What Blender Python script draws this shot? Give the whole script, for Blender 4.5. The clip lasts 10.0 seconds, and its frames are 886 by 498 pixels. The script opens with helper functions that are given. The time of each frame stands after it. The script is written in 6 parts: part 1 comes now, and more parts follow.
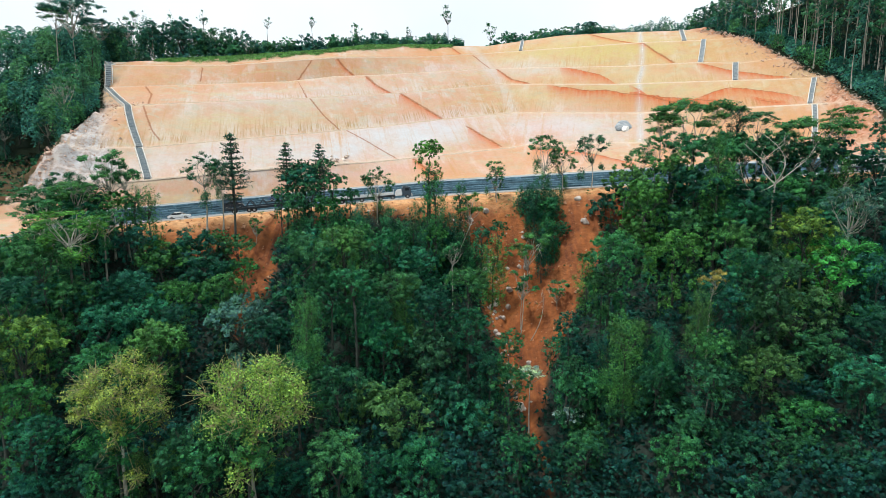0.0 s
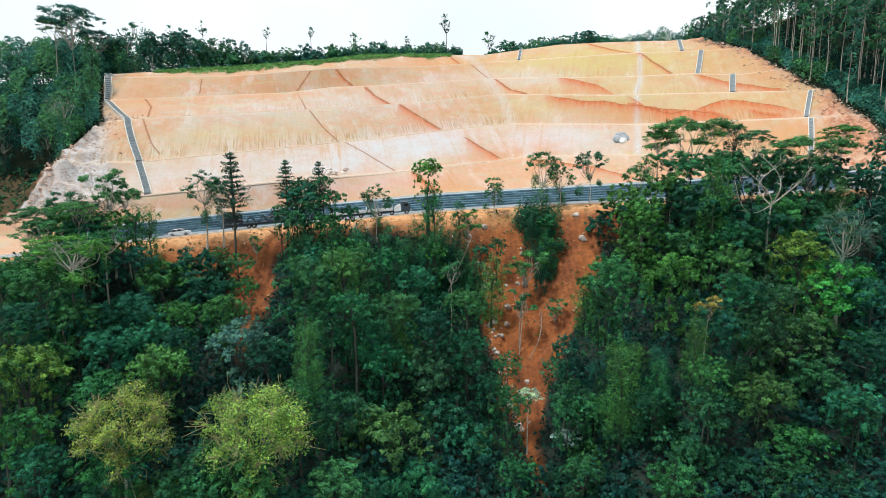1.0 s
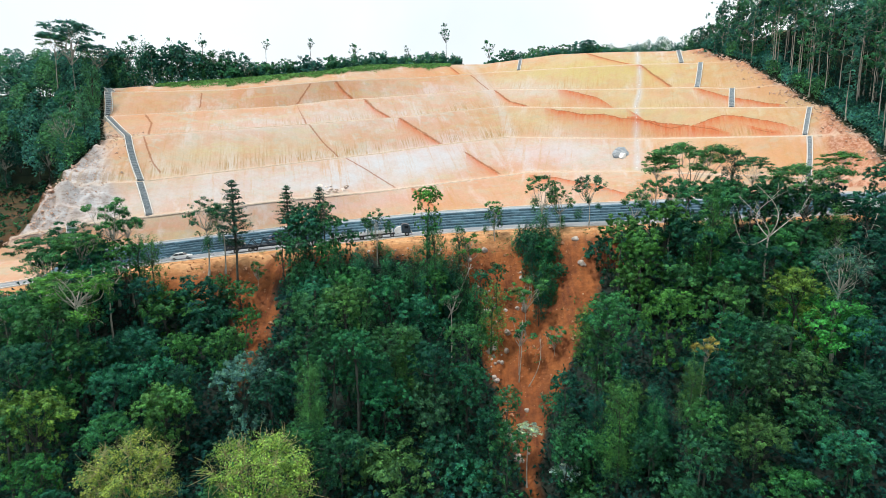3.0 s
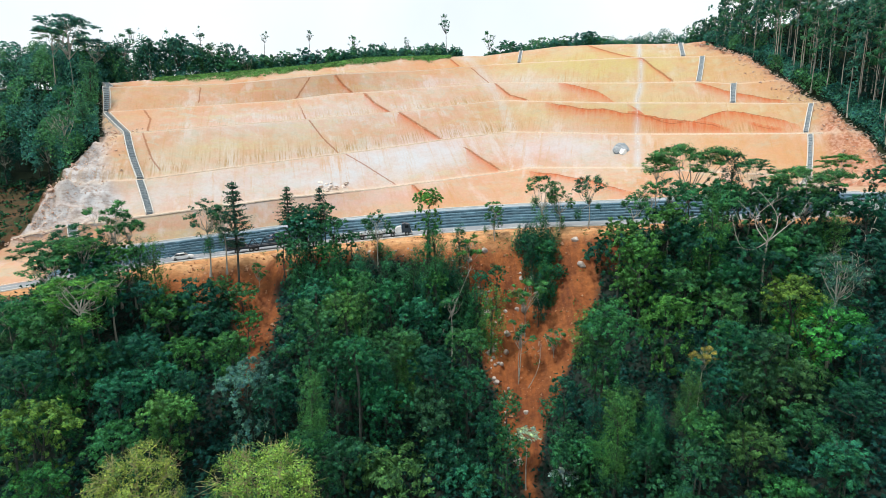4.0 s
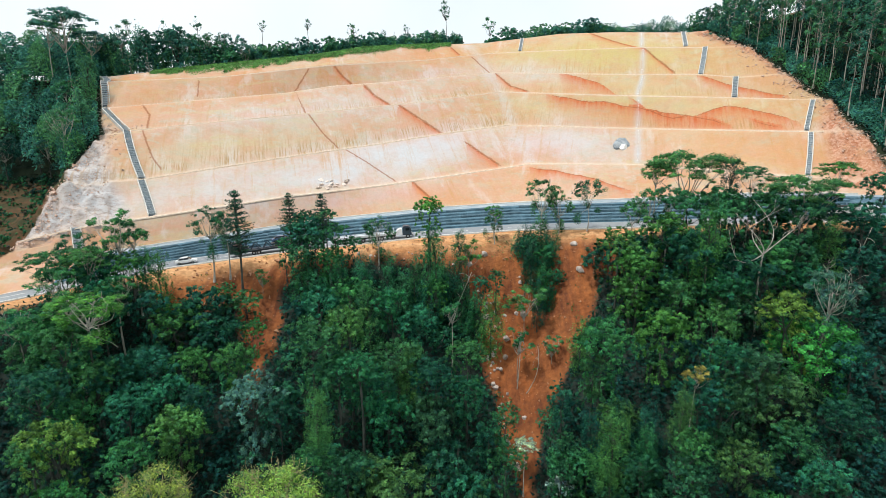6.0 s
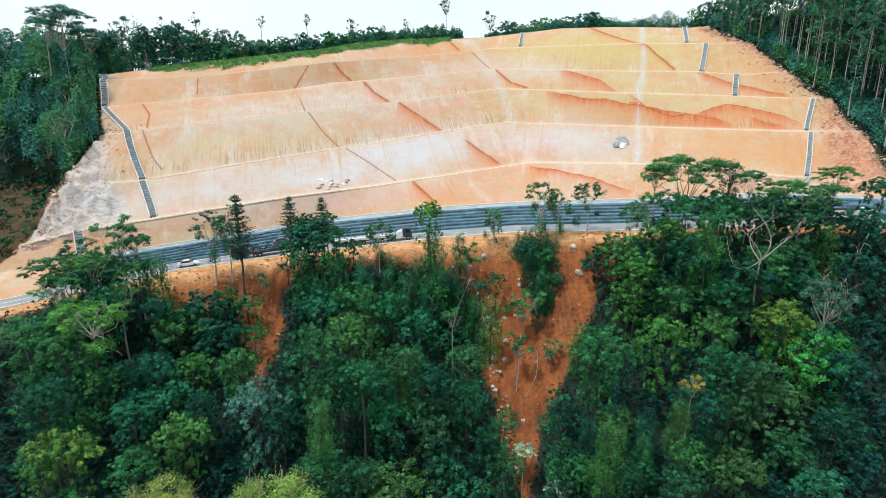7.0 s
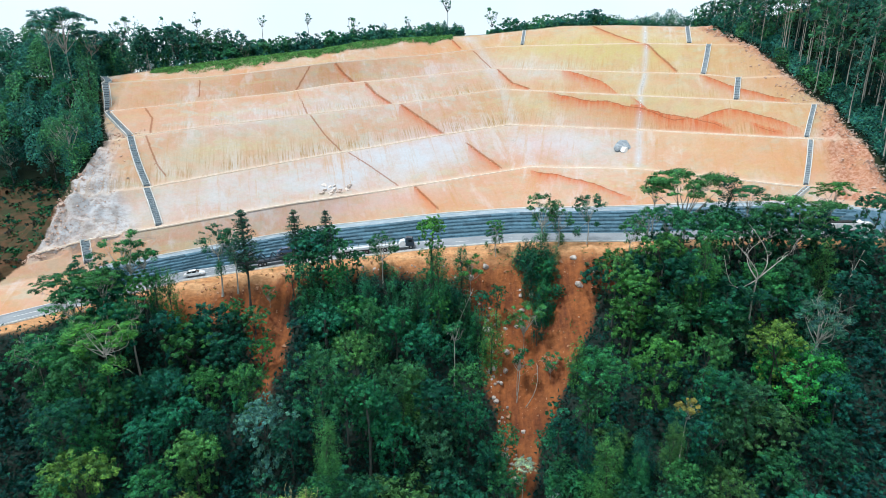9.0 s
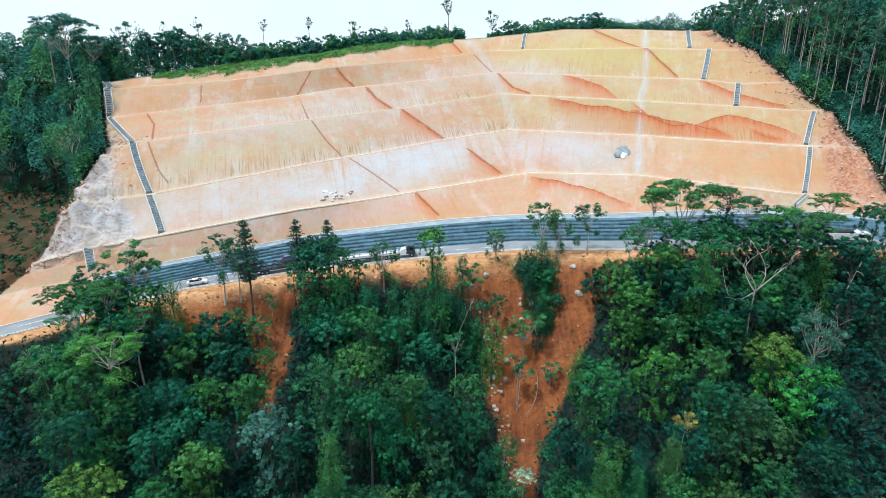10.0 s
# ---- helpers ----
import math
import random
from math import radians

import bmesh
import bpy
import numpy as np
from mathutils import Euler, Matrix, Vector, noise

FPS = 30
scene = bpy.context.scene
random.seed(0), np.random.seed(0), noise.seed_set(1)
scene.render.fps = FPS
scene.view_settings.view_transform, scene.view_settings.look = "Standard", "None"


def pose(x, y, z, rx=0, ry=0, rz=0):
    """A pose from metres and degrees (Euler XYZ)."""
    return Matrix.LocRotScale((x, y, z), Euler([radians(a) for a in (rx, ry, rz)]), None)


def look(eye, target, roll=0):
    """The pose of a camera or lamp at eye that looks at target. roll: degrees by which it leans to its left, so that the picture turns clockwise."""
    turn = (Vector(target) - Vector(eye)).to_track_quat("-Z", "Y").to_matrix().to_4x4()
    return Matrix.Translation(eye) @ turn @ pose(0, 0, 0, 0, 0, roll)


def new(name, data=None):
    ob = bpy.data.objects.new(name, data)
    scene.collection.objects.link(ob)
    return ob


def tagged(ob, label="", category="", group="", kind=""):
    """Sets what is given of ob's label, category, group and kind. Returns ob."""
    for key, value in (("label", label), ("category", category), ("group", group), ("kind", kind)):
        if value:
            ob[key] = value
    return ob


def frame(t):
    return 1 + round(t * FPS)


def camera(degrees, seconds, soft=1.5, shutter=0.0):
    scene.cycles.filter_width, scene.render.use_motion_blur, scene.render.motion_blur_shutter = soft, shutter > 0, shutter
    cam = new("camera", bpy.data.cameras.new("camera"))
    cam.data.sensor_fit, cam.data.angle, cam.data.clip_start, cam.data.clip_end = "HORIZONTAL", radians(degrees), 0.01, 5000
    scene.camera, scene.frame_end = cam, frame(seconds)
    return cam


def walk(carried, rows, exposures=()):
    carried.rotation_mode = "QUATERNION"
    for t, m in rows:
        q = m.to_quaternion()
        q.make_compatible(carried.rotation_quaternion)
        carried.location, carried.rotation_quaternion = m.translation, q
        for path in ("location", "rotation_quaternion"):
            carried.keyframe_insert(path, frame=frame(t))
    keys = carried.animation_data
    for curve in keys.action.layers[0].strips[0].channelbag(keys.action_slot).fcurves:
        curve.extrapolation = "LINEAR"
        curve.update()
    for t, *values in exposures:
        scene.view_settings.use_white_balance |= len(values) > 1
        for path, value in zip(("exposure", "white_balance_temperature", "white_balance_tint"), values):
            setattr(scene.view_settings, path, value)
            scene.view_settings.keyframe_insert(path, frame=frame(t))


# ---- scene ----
cam = camera(78.2, 10.0, soft=0.65)
METRES, EYE, TILT, LEAN, TURN = 35.0, 6.5, -8.0, 0.0, 0.0
ROWS = [
    (0.0, 0.0, 0.0, 0.0, 0.0, 0.0, -0.0),
    (0.5, 0.0005, -0.0101, 0.0516, -0.06, -0.03, 0.04),
    (1.0, -0.001, -0.0216, 0.1062, -0.13, -0.06, 0.07),
    (1.5, -0.0017, -0.0304, 0.1567, -0.17, -0.1, 0.1),
    (2.0, -0.0034, -0.0367, 0.2025, -0.19, -0.13, 0.13),
    (2.5, -0.004, -0.0411, 0.2493, -0.17, -0.24, 0.14),
    (4.0, -0.0087, -0.0557, 0.3975, -0.22, -2.32, 0.13),
    (4.5, -0.0109, -0.0631, 0.4489, -0.23, -3.04, 0.11),
    (5.0, -0.0123, -0.0704, 0.4981, -0.23, -3.76, 0.11),
    (5.5, -0.0113, -0.0768, 0.5496, -0.23, -4.48, 0.14),
    (7.0, -0.0111, -0.0963, 0.7048, -0.23, -6.53, 0.21),
    (7.5, -0.0127, -0.1024, 0.7561, -0.24, -7.19, 0.22),
    (8.0, -0.0165, -0.1095, 0.8042, -0.24, -7.84, 0.21),
    (8.5, -0.0197, -0.1169, 0.851, -0.21, -8.38, 0.19),
    (9.0, -0.0238, -0.1239, 0.8977, -0.2, -8.39, 0.16),
    (9.5, -0.0265, -0.1303, 0.9446, -0.18, -8.49, 0.12),
    (10.0, -0.0274, -0.1366, 0.9892, -0.17, -8.86, 0.12),
]
walk(cam, [(t, pose(0, 0, EYE, TILT, LEAN, TURN) @ pose(METRES * x, METRES * y, METRES * z, 90 + pitch, roll, yaw)) for t, x, y, z, yaw, pitch, roll in ROWS],
     exposures=[(0.0, 0.08, 6450, 9), (2.5, 0.08, 6500, 10), (5.0, 0.06, 6500, 10), (7.0, 0.05, 6350, 8), (8.0, 0.05, 6100, 7), (9.0, 0.06, 5850, 7), (10.0, 0.06, 5850, 7)])

# ---- world, sun ----
world = bpy.data.worlds.new("world")
scene.world = world
world.use_nodes = True
wn, wl = world.node_tree.nodes, world.node_tree.links
wn.clear()
SUN_ELEV, SUN_AZ = 68.0, 245.0
sky = wn.new("ShaderNodeTexSky")
sky.sky_type = "NISHITA"
sky.sun_disc = False
sky.sun_elevation, sky.sun_rotation = radians(SUN_ELEV), radians(SUN_AZ)
clear_sky = wn.new("ShaderNodeBackground")
clear_sky.inputs[1].default_value = 0.13
cloud = wn.new("ShaderNodeBackground")
cloud.inputs[0].default_value = (0.90, 0.97, 1.0, 1)
cloud.inputs[1].default_value = 1.08
cn = wn.new("ShaderNodeTexNoise")
cn.inputs["Scale"].default_value = 2.2
cn.inputs["Detail"].default_value = 5
ramp = wn.new("ShaderNodeMapRange")
ramp.inputs["From Min"].default_value, ramp.inputs["From Max"].default_value = 0.35, 0.6
ramp.inputs["To Min"].default_value, ramp.inputs["To Max"].default_value = 0.82, 1.0
mixw = wn.new("ShaderNodeMixShader")
wout = wn.new("ShaderNodeOutputWorld")
wl.new(sky.outputs[0], clear_sky.inputs[0])
wl.new(cn.outputs[0], ramp.inputs[0])
wl.new(ramp.outputs[0], mixw.inputs[0])
wl.new(clear_sky.outputs[0], mixw.inputs[1])
wl.new(cloud.outputs[0], mixw.inputs[2])
wl.new(mixw.outputs[0], wout.inputs[0])
sun = new("sun", bpy.data.lights.new("sun", "SUN"))
sun.data.energy, sun.data.angle, sun.data.color = 3.0, radians(7), (1.0, 0.97, 0.92)
az, el = radians(SUN_AZ), radians(SUN_ELEV)
sun.matrix_world = look(Vector((math.sin(az) * math.cos(el), math.cos(az) * math.cos(el), math.sin(el))) * 200, (0, 0, 0))
scene.view_settings.exposure = 0.0


# ---- materials ----
def material(name):
    m = bpy.data.materials.new(name)
    m.use_nodes = True
    nodes, links = m.node_tree.nodes, m.node_tree.links
    return m, nodes, links, nodes["Principled BSDF"]


def noise_tex(nodes, links, scale, detail=4, rough=0.6, coord=None, stretch=None):
    n = nodes.new("ShaderNodeTexNoise")
    n.inputs["Scale"].default_value = scale
    n.inputs["Detail"].default_value = detail
    n.inputs["Roughness"].default_value = rough
    if coord is None:
        coord = nodes.new("ShaderNodeNewGeometry").outputs["Position"]
    if stretch:
        mp = nodes.new("ShaderNodeMapping")
        mp.inputs["Scale"].default_value = stretch
        links.new(coord, mp.inputs[0])
        coord = mp.outputs[0]
    links.new(coord, n.inputs["Vector"])
    return n.outputs["Fac"]


def remap(nodes, links, fac, a, b, c=0.0, d=1.0):
    r = nodes.new("ShaderNodeMapRange")
    links.new(fac, r.inputs[0])
    for i, v in enumerate((a, b, c, d)):
        r.inputs[i + 1].default_value = v
    return r.outputs[0]


def mix(nodes, links, fac, a, b, mode="MIX"):
    m = nodes.new("ShaderNodeMix")
    m.data_type, m.blend_type = "RGBA", mode
    for sock, v in ((m.inputs[0], fac), (m.inputs[6], a), (m.inputs[7], b)):
        if isinstance(v, (int, float)):
            sock.default_value = v
        elif isinstance(v, tuple):
            sock.default_value = (*v, 1)
        else:
            links.new(v, sock)
    return m.outputs[2]


def bump(nodes, links, height, bsdf, strength, dist=0.1):
    b = nodes.new("ShaderNodeBump")
    b.inputs["Strength"].default_value, b.inputs["Distance"].default_value = strength, dist
    links.new(height, b.inputs["Height"])
    links.new(b.outputs[0], bsdf.inputs["Normal"])


def two_tone(name, a, b, scale, rough=0.85, fine=12.0, relief=0.3, dist=0.1, metal=0.0, per_object=0.0):
    """A surface of two colours in large patches, with fine grain and relief."""
    m, n, l, p = material(name)
    big = remap(n, l, noise_tex(n, l, scale), 0.35, 0.65)
    col = mix(n, l, big, a, b)
    f = noise_tex(n, l, fine, 5)
    g = remap(n, l, f, 0.25, 0.75, 0.72, 1.22)
    hsv = n.new("ShaderNodeHueSaturation")
    l.new(col, hsv.inputs["Color"])
    if per_object:
        info = n.new("ShaderNodeObjectInfo")
        o = remap(n, l, info.outputs["Random"], 0, 1, 1 - per_object, 1 + per_object)
        mu = n.new("ShaderNodeMath")
        mu.operation = "MULTIPLY"
        l.new(g, mu.inputs[0])
        l.new(o, mu.inputs[1])
        g = mu.outputs[0]
    l.new(g, hsv.inputs["Value"])
    l.new(hsv.outputs[0], p.inputs["Base Color"])
    p.inputs["Roughness"].default_value, p.inputs["Metallic"].default_value = rough, metal
    if relief:
        bump(n, l, f, p, relief, dist)
    return m


def leaf_material(name, a, b, gloss=0.5, through_light=0.25):
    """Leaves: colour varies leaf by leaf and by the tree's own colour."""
    m, n, l, p = material(name)
    info = n.new("ShaderNodeObjectInfo")
    geo = n.new("ShaderNodeNewGeometry")
    tuft = remap(n, l, noise_tex(n, l, 1.1, 2), 0.36, 0.64)
    col = mix(n, l, mix(n, l, 0.45, tuft, geo.outputs["Random Per Island"]), a, b)
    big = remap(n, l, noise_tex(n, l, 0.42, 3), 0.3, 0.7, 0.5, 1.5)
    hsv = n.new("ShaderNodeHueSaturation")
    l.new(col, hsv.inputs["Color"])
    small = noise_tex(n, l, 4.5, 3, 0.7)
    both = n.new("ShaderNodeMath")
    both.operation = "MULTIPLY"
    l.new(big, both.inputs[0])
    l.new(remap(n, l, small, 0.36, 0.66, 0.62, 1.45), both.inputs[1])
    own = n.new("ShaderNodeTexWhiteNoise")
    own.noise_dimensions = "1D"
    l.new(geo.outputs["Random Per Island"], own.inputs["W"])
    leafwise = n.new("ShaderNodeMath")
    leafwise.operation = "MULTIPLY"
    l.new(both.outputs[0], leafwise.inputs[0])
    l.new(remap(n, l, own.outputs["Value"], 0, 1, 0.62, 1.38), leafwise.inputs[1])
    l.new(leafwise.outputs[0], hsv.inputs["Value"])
    bump(n, l, small, p, 0.6, 0.25)
    l.new(remap(n, l, info.outputs["Random"], 0, 1, 0.475, 0.515), hsv.inputs["Hue"])
    tint = mix(n, l, 1.0, hsv.outputs[0], info.outputs["Color"], "MULTIPLY")
    l.new(tint, p.inputs["Base Color"])
    p.inputs["Roughness"].default_value = gloss
    p.inputs["Specular IOR Level"].default_value = 0.12
    tr = n.new("ShaderNodeBsdfTranslucent")
    l.new(tint, tr.inputs[0])
    ms = n.new("ShaderNodeMixShader")
    ms.inputs[0].default_value = through_light
    out = n["Material Output"]
    l.new(p.outputs[0], ms.inputs[1])
    l.new(tr.outputs[0], ms.inputs[2])
    l.new(ms.outputs[0], out.inputs[0])
    return m


M_ASPHALT = two_tone("asphalt", (0.20, 0.22, 0.24), (0.28, 0.30, 0.31), 0.15, 0.85, 6.0, 0.1, 0.02)
M_PAINT = two_tone("road_paint", (0.75, 0.75, 0.72), (0.62, 0.62, 0.6), 0.5, 0.7, 8.0, 0.05, 0.01)
M_GRAVEL = two_tone("gravel", (0.23, 0.29, 0.33), (0.36, 0.41, 0.44), 0.3, 0.9, 3.0, 0.6, 0.15)
M_GABION = two_tone("gabion_stone", (0.045, 0.105, 0.145), (0.095, 0.185, 0.24), 0.8, 0.8, 5.0, 0.9, 0.25, 0.0, 0.3)
M_CONCRETE = two_tone("concrete", (0.50, 0.50, 0.47), (0.62, 0.60, 0.56), 0.4, 0.85, 4.0, 0.3, 0.05)
M_BARK = two_tone("bark", (0.026, 0.033, 0.028), (0.065, 0.075, 0.062), 0.8, 0.9, 6.0, 0.5, 0.05)
M_BARK_PALE = two_tone("pale_bark", (0.26, 0.25, 0.21), (0.42, 0.41, 0.36), 0.6, 0.8, 4.0, 0.3, 0.04)
M_BARK_GREY = two_tone("grey_bark", (0.22, 0.21, 0.18), (0.39, 0.37, 0.32), 0.6, 0.85, 4.0, 0.3, 0.04)
M_TWIG = two_tone("yellowish_twig_bark", (0.24, 0.22, 0.10), (0.38, 0.35, 0.18), 0.6, 0.8, 4.0, 0.3, 0.04)
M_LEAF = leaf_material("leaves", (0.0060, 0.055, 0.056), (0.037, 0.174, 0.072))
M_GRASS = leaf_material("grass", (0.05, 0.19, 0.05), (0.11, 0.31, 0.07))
M_BANK = two_tone("bank_stone", (0.05, 0.115, 0.16), (0.11, 0.195, 0.25), 0.5, 0.9, 4.0, 0.6, 0.2)
M_HILL = two_tone("hill_soil", (0.10, 0.13, 0.05), (0.36, 0.24, 0.13), 0.10, 0.95, 2.0, 0.5, 0.2)
M_ROCK = two_tone("pale_rock", (0.34, 0.28, 0.24), (0.50, 0.45, 0.41), 0.9, 0.85, 5.0, 0.6, 0.1, 0.0, 0.25)


def cut_material():
    """Bare cut soil: pink-tan ground with chalky, ochre and orange beds, red streaks, rain runnels and brush at the ends."""
    m, n, l, p = material("cut_soil")

    def att(name):
        a = n.new("ShaderNodeAttribute")
        a.attribute_name = name
        return a.outputs["Fac"]

    def times(a, b):
        t = n.new("ShaderNodeMath")
        t.operation = "MULTIPLY"
        for s, v in zip(t.inputs, (a, b)):
            if isinstance(v, float):
                s.default_value = v
            else:
                l.new(v, s)
        return t.outputs[0]

    def plus(a, b):
        t = n.new("ShaderNodeMath")
        l.new(a, t.inputs[0])
        l.new(b, t.inputs[1])
        return t.outputs[0]

    # metres along the terraces and down the slope
    fall = n.new("ShaderNodeCombineXYZ")
    l.new(att("along"), fall.inputs[0])
    l.new(att("down"), fall.inputs[1])
    fall = fall.outputs[0]
    broad = noise_tex(n, l, 0.05, 6, 0.65)
    patch = noise_tex(n, l, 0.17, 7, 0.7)
    fine = noise_tex(n, l, 1.3, 6, 0.7)
    grit = noise_tex(n, l, 4.0, 4, 0.7)
    runs = noise_tex(n, l, 1.0, 6, 0.7, fall, (0.8, 0.05, 1))
    rain = noise_tex(n, l, 1.0, 4, 0.7, fall, (1.9, 0.10, 1))
    smear = noise_tex(n, l, 1.0, 6, 0.65, fall, (0.16, 0.045, 1))
    beds = noise_tex(n, l, 1.0, 6, 0.7, fall, (0.035, 0.16, 1))
    broken = remap(n, l, patch, 0.36, 0.6, 0.45, 1.2)
    col = mix(n, l, remap(n, l, broad, 0.44, 0.56), (0.52, 0.375, 0.27), (0.52, 0.295, 0.175))
    col = mix(n, l, remap(n, l, beds, 0.52, 0.60, 0, 0.75), col, (0.50, 0.405, 0.235))
    col = mix(n, l, remap(n, l, beds, 0.36, 0.43, 0.7, 0), col, (0.54, 0.29, 0.185))
    col = mix(n, l, remap(n, l, patch, 0.53, 0.62, 0, 0.7), col, (0.545, 0.44, 0.375))
    col = mix(n, l, remap(n, l, patch, 0.35, 0.43, 0.6, 0), col, (0.45, 0.315, 0.185))
    mid = noise_tex(n, l, 0.3, 6, 0.65, None, (0.7, 1.0, 1.3))
    col = mix(n, l, remap(n, l, mid, 0.53, 0.61, 0, 0.6), col, (0.55, 0.31, 0.215))
    col = mix(n, l, remap(n, l, mid, 0.38, 0.47, 0.75, 0), col, (0.44, 0.39, 0.295))
    col = mix(n, l, remap(n, l, smear, 0.55, 0.64, 0, 0.65), col, (0.57, 0.50, 0.46))
    col = mix(n, l, remap(n, l, smear, 0.36, 0.45, 0.5, 0), col, (0.48, 0.275, 0.14))
    col = mix(n, l, times(att("lilac"), remap(n, l, patch, 0.35, 0.6, 0.35, 1.0)), col, (0.55, 0.40, 0.40))
    col = mix(n, l, times(att("orange"), broken), col, (0.55, 0.275, 0.14))
    col = mix(n, l, times(att("ochre"), broken), col, (0.50, 0.40, 0.185))
    col = mix(n, l, times(att("chalk"), remap(n, l, patch, 0.32, 0.58, 0.5, 1.0)), col, (0.505, 0.505, 0.515))
    runmask = remap(n, l, runs, 0.52, 0.66, 0, 0.6)
    col = mix(n, l, times(runmask, remap(n, l, broad, 0.42, 0.58, 0.1, 0.9)), col, (0.47, 0.27, 0.11))
    col = mix(n, l, times(times(att("rain"), remap(n, l, rain, 0.5, 0.58, 0, 0.95)), remap(n, l, patch, 0.4, 0.58, 0.1, 1.0)), col, (0.36, 0.23, 0.10))
    # red bands and gullies: the edge is torn by small noise
    torn = noise_tex(n, l, 0.7, 6, 0.75)
    band_line = remap(n, l, plus(att("band_edge"), remap(n, l, torn, 0.3, 0.7, -0.9, 0.9)), -0.15, 0.25)
    col = mix(n, l, times(times(att("band"), band_line), remap(n, l, runs, 0.35, 0.62, 1.1, 0.55)), col, (0.50, 0.135, 0.058))
    off = n.new("ShaderNodeMath")
    off.operation = "ABSOLUTE"
    l.new(plus(att("gully_side"), remap(n, l, torn, 0.3, 0.7, -0.35, 0.35)), off.inputs[0])
    gully_line = times(remap(n, l, off.outputs[0], 0.2, 0.7, 1.0, 0.0), remap(n, l, att("gully"), 1.1, 1.7, 1.0, 0.0))
    col = mix(n, l, times(gully_line, 0.68), col, (0.25, 0.09, 0.042))
    salmon = mix(n, l, remap(n, l, fine, 0.4, 0.58), (0.60, 0.35, 0.25), (0.36, 0.15, 0.085))
    col = mix(n, l, times(att("debris"), remap(n, l, patch, 0.3, 0.6, 0.4, 1.0)), col, salmon)
    col = mix(n, l, times(att("rocky"), remap(n, l, noise_tex(n, l, 0.8, 7, 0.85, None, (0.6, 1.0, 1.8)), 0.47, 0.6, 0, 0.85)), col, (0.30, 0.24, 0.21))
    col = mix(n, l, times(att("lip"), 0.35), col, (0.66, 0.53, 0.42))
    brush = mix(n, l, remap(n, l, patch, 0.4, 0.6), (0.11, 0.058, 0.032), (0.04, 0.045, 0.022))
    brush = mix(n, l, att("flank"), mix(n, l, remap(n, l, patch, 0.4, 0.6), (0.012, 0.024, 0.016), (0.025, 0.035, 0.018)), brush)
    edge = n.new("ShaderNodeMath")
    edge.operation = "ADD"
    l.new(att("wild"), edge.inputs[0])
    l.new(remap(n, l, patch, 0.3, 0.7, -0.4, 0.4), edge.inputs[1])
    col = mix(n, l, remap(n, l, edge.outputs[0], 0.35, 0.7), col, brush)
    hsv = n.new("ShaderNodeHueSaturation")
    l.new(col, hsv.inputs["Color"])
    l.new(times(remap(n, l, fine, 0.28, 0.72, 0.87, 0.99), remap(n, l, grit, 0.3, 0.7, 0.97, 1.03)), hsv.inputs["Value"])
    hsv.inputs["Saturation"].default_value = 1.03
    l.new(hsv.outputs[0], p.inputs["Base Color"])
    p.inputs["Roughness"].default_value = 0.95
    p.inputs["Specular IOR Level"].default_value = 0.15
    add = n.new("ShaderNodeMath")
    add.operation = "ADD"
    l.new(fine, add.inputs[0])
    l.new(runs, add.inputs[1])
    bump(n, l, add.outputs[0], p, 0.25, 0.3)
    return m


M_CUT = cut_material()


def ground_material():
    """Forest floor near black, the shade below the crowns put into its colour, with red soil where the slope slid and
    paler earth along the verge.
    """
    m, n, l, p = material("forest_ground")
    a1, a2 = n.new("ShaderNodeAttribute"), n.new("ShaderNodeAttribute")
    a1.attribute_name, a2.attribute_name = "bare", "verge"
    f = noise_tex(n, l, 1.1, 6)
    run = noise_tex(n, l, 0.5, 5, 0.65, None, (1.0, 0.12, 0.12))
    red = mix(n, l, remap(n, l, run, 0.40, 0.62), (0.265, 0.080, 0.019), (0.115, 0.032, 0.010))
    red = mix(n, l, remap(n, l, noise_tex(n, l, 0.14, 3), 0.45, 0.7), red, (0.32, 0.108, 0.028))
    red = mix(n, l, a2.outputs["Fac"], red, mix(n, l, remap(n, l, noise_tex(n, l, 0.35, 6, 0.7, None, (0.35, 1.6, 1.0)), 0.4, 0.62), (0.62, 0.35, 0.165), (0.47, 0.22, 0.085)))
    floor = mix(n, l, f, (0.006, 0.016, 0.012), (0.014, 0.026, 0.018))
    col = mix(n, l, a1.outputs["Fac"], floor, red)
    hsv = n.new("ShaderNodeHueSaturation")
    l.new(col, hsv.inputs["Color"])
    l.new(remap(n, l, f, 0.28, 0.72, 0.66, 1.22), hsv.inputs["Value"])
    l.new(hsv.outputs[0], p.inputs["Base Color"])
    p.inputs["Roughness"].default_value = 0.95
    bump(n, l, f, p, 0.7, 0.6)
    return m


M_GROUND = ground_material()


# ---- plan lines: x, y, z ----
def line(*nodes):
    a = np.array(nodes, float)
    return lambda x: (np.interp(x, a[:, 0], a[:, 1]), np.interp(x, a[:, 0], a[:, 2]))


ROAD_NEAR = line((-180, 10, -13), (-140, 50, -10.5), (-110, 78, -8), (-88, 98, -6.2), (-60, 118.4, -3.9), (-37, 124.6, -2), (0, 128.2, 1.1), (18, 129.3, 2.1), (43, 124, 3.6), (70, 121, 5.2), (92, 114.5, 6.8), (130, 96, 9), (200, 60, 12))
B1 = line((-260, 95, -8), (-140, 105, -6), (-106, 116, -2), (-96, 123.3, 1.4), (-87, 127.6, 3.3), (-72, 134.5, 4.8), (-42, 148.7, 7.9), (-19, 157.5, 9.6), (21, 169.2, 14), (27, 168.8, 15), (58, 162.8, 15.1), (93, 139.6, 13.7), (105, 130, 13), (120, 122, 14), (160, 112, 20), (260, 100, 30))
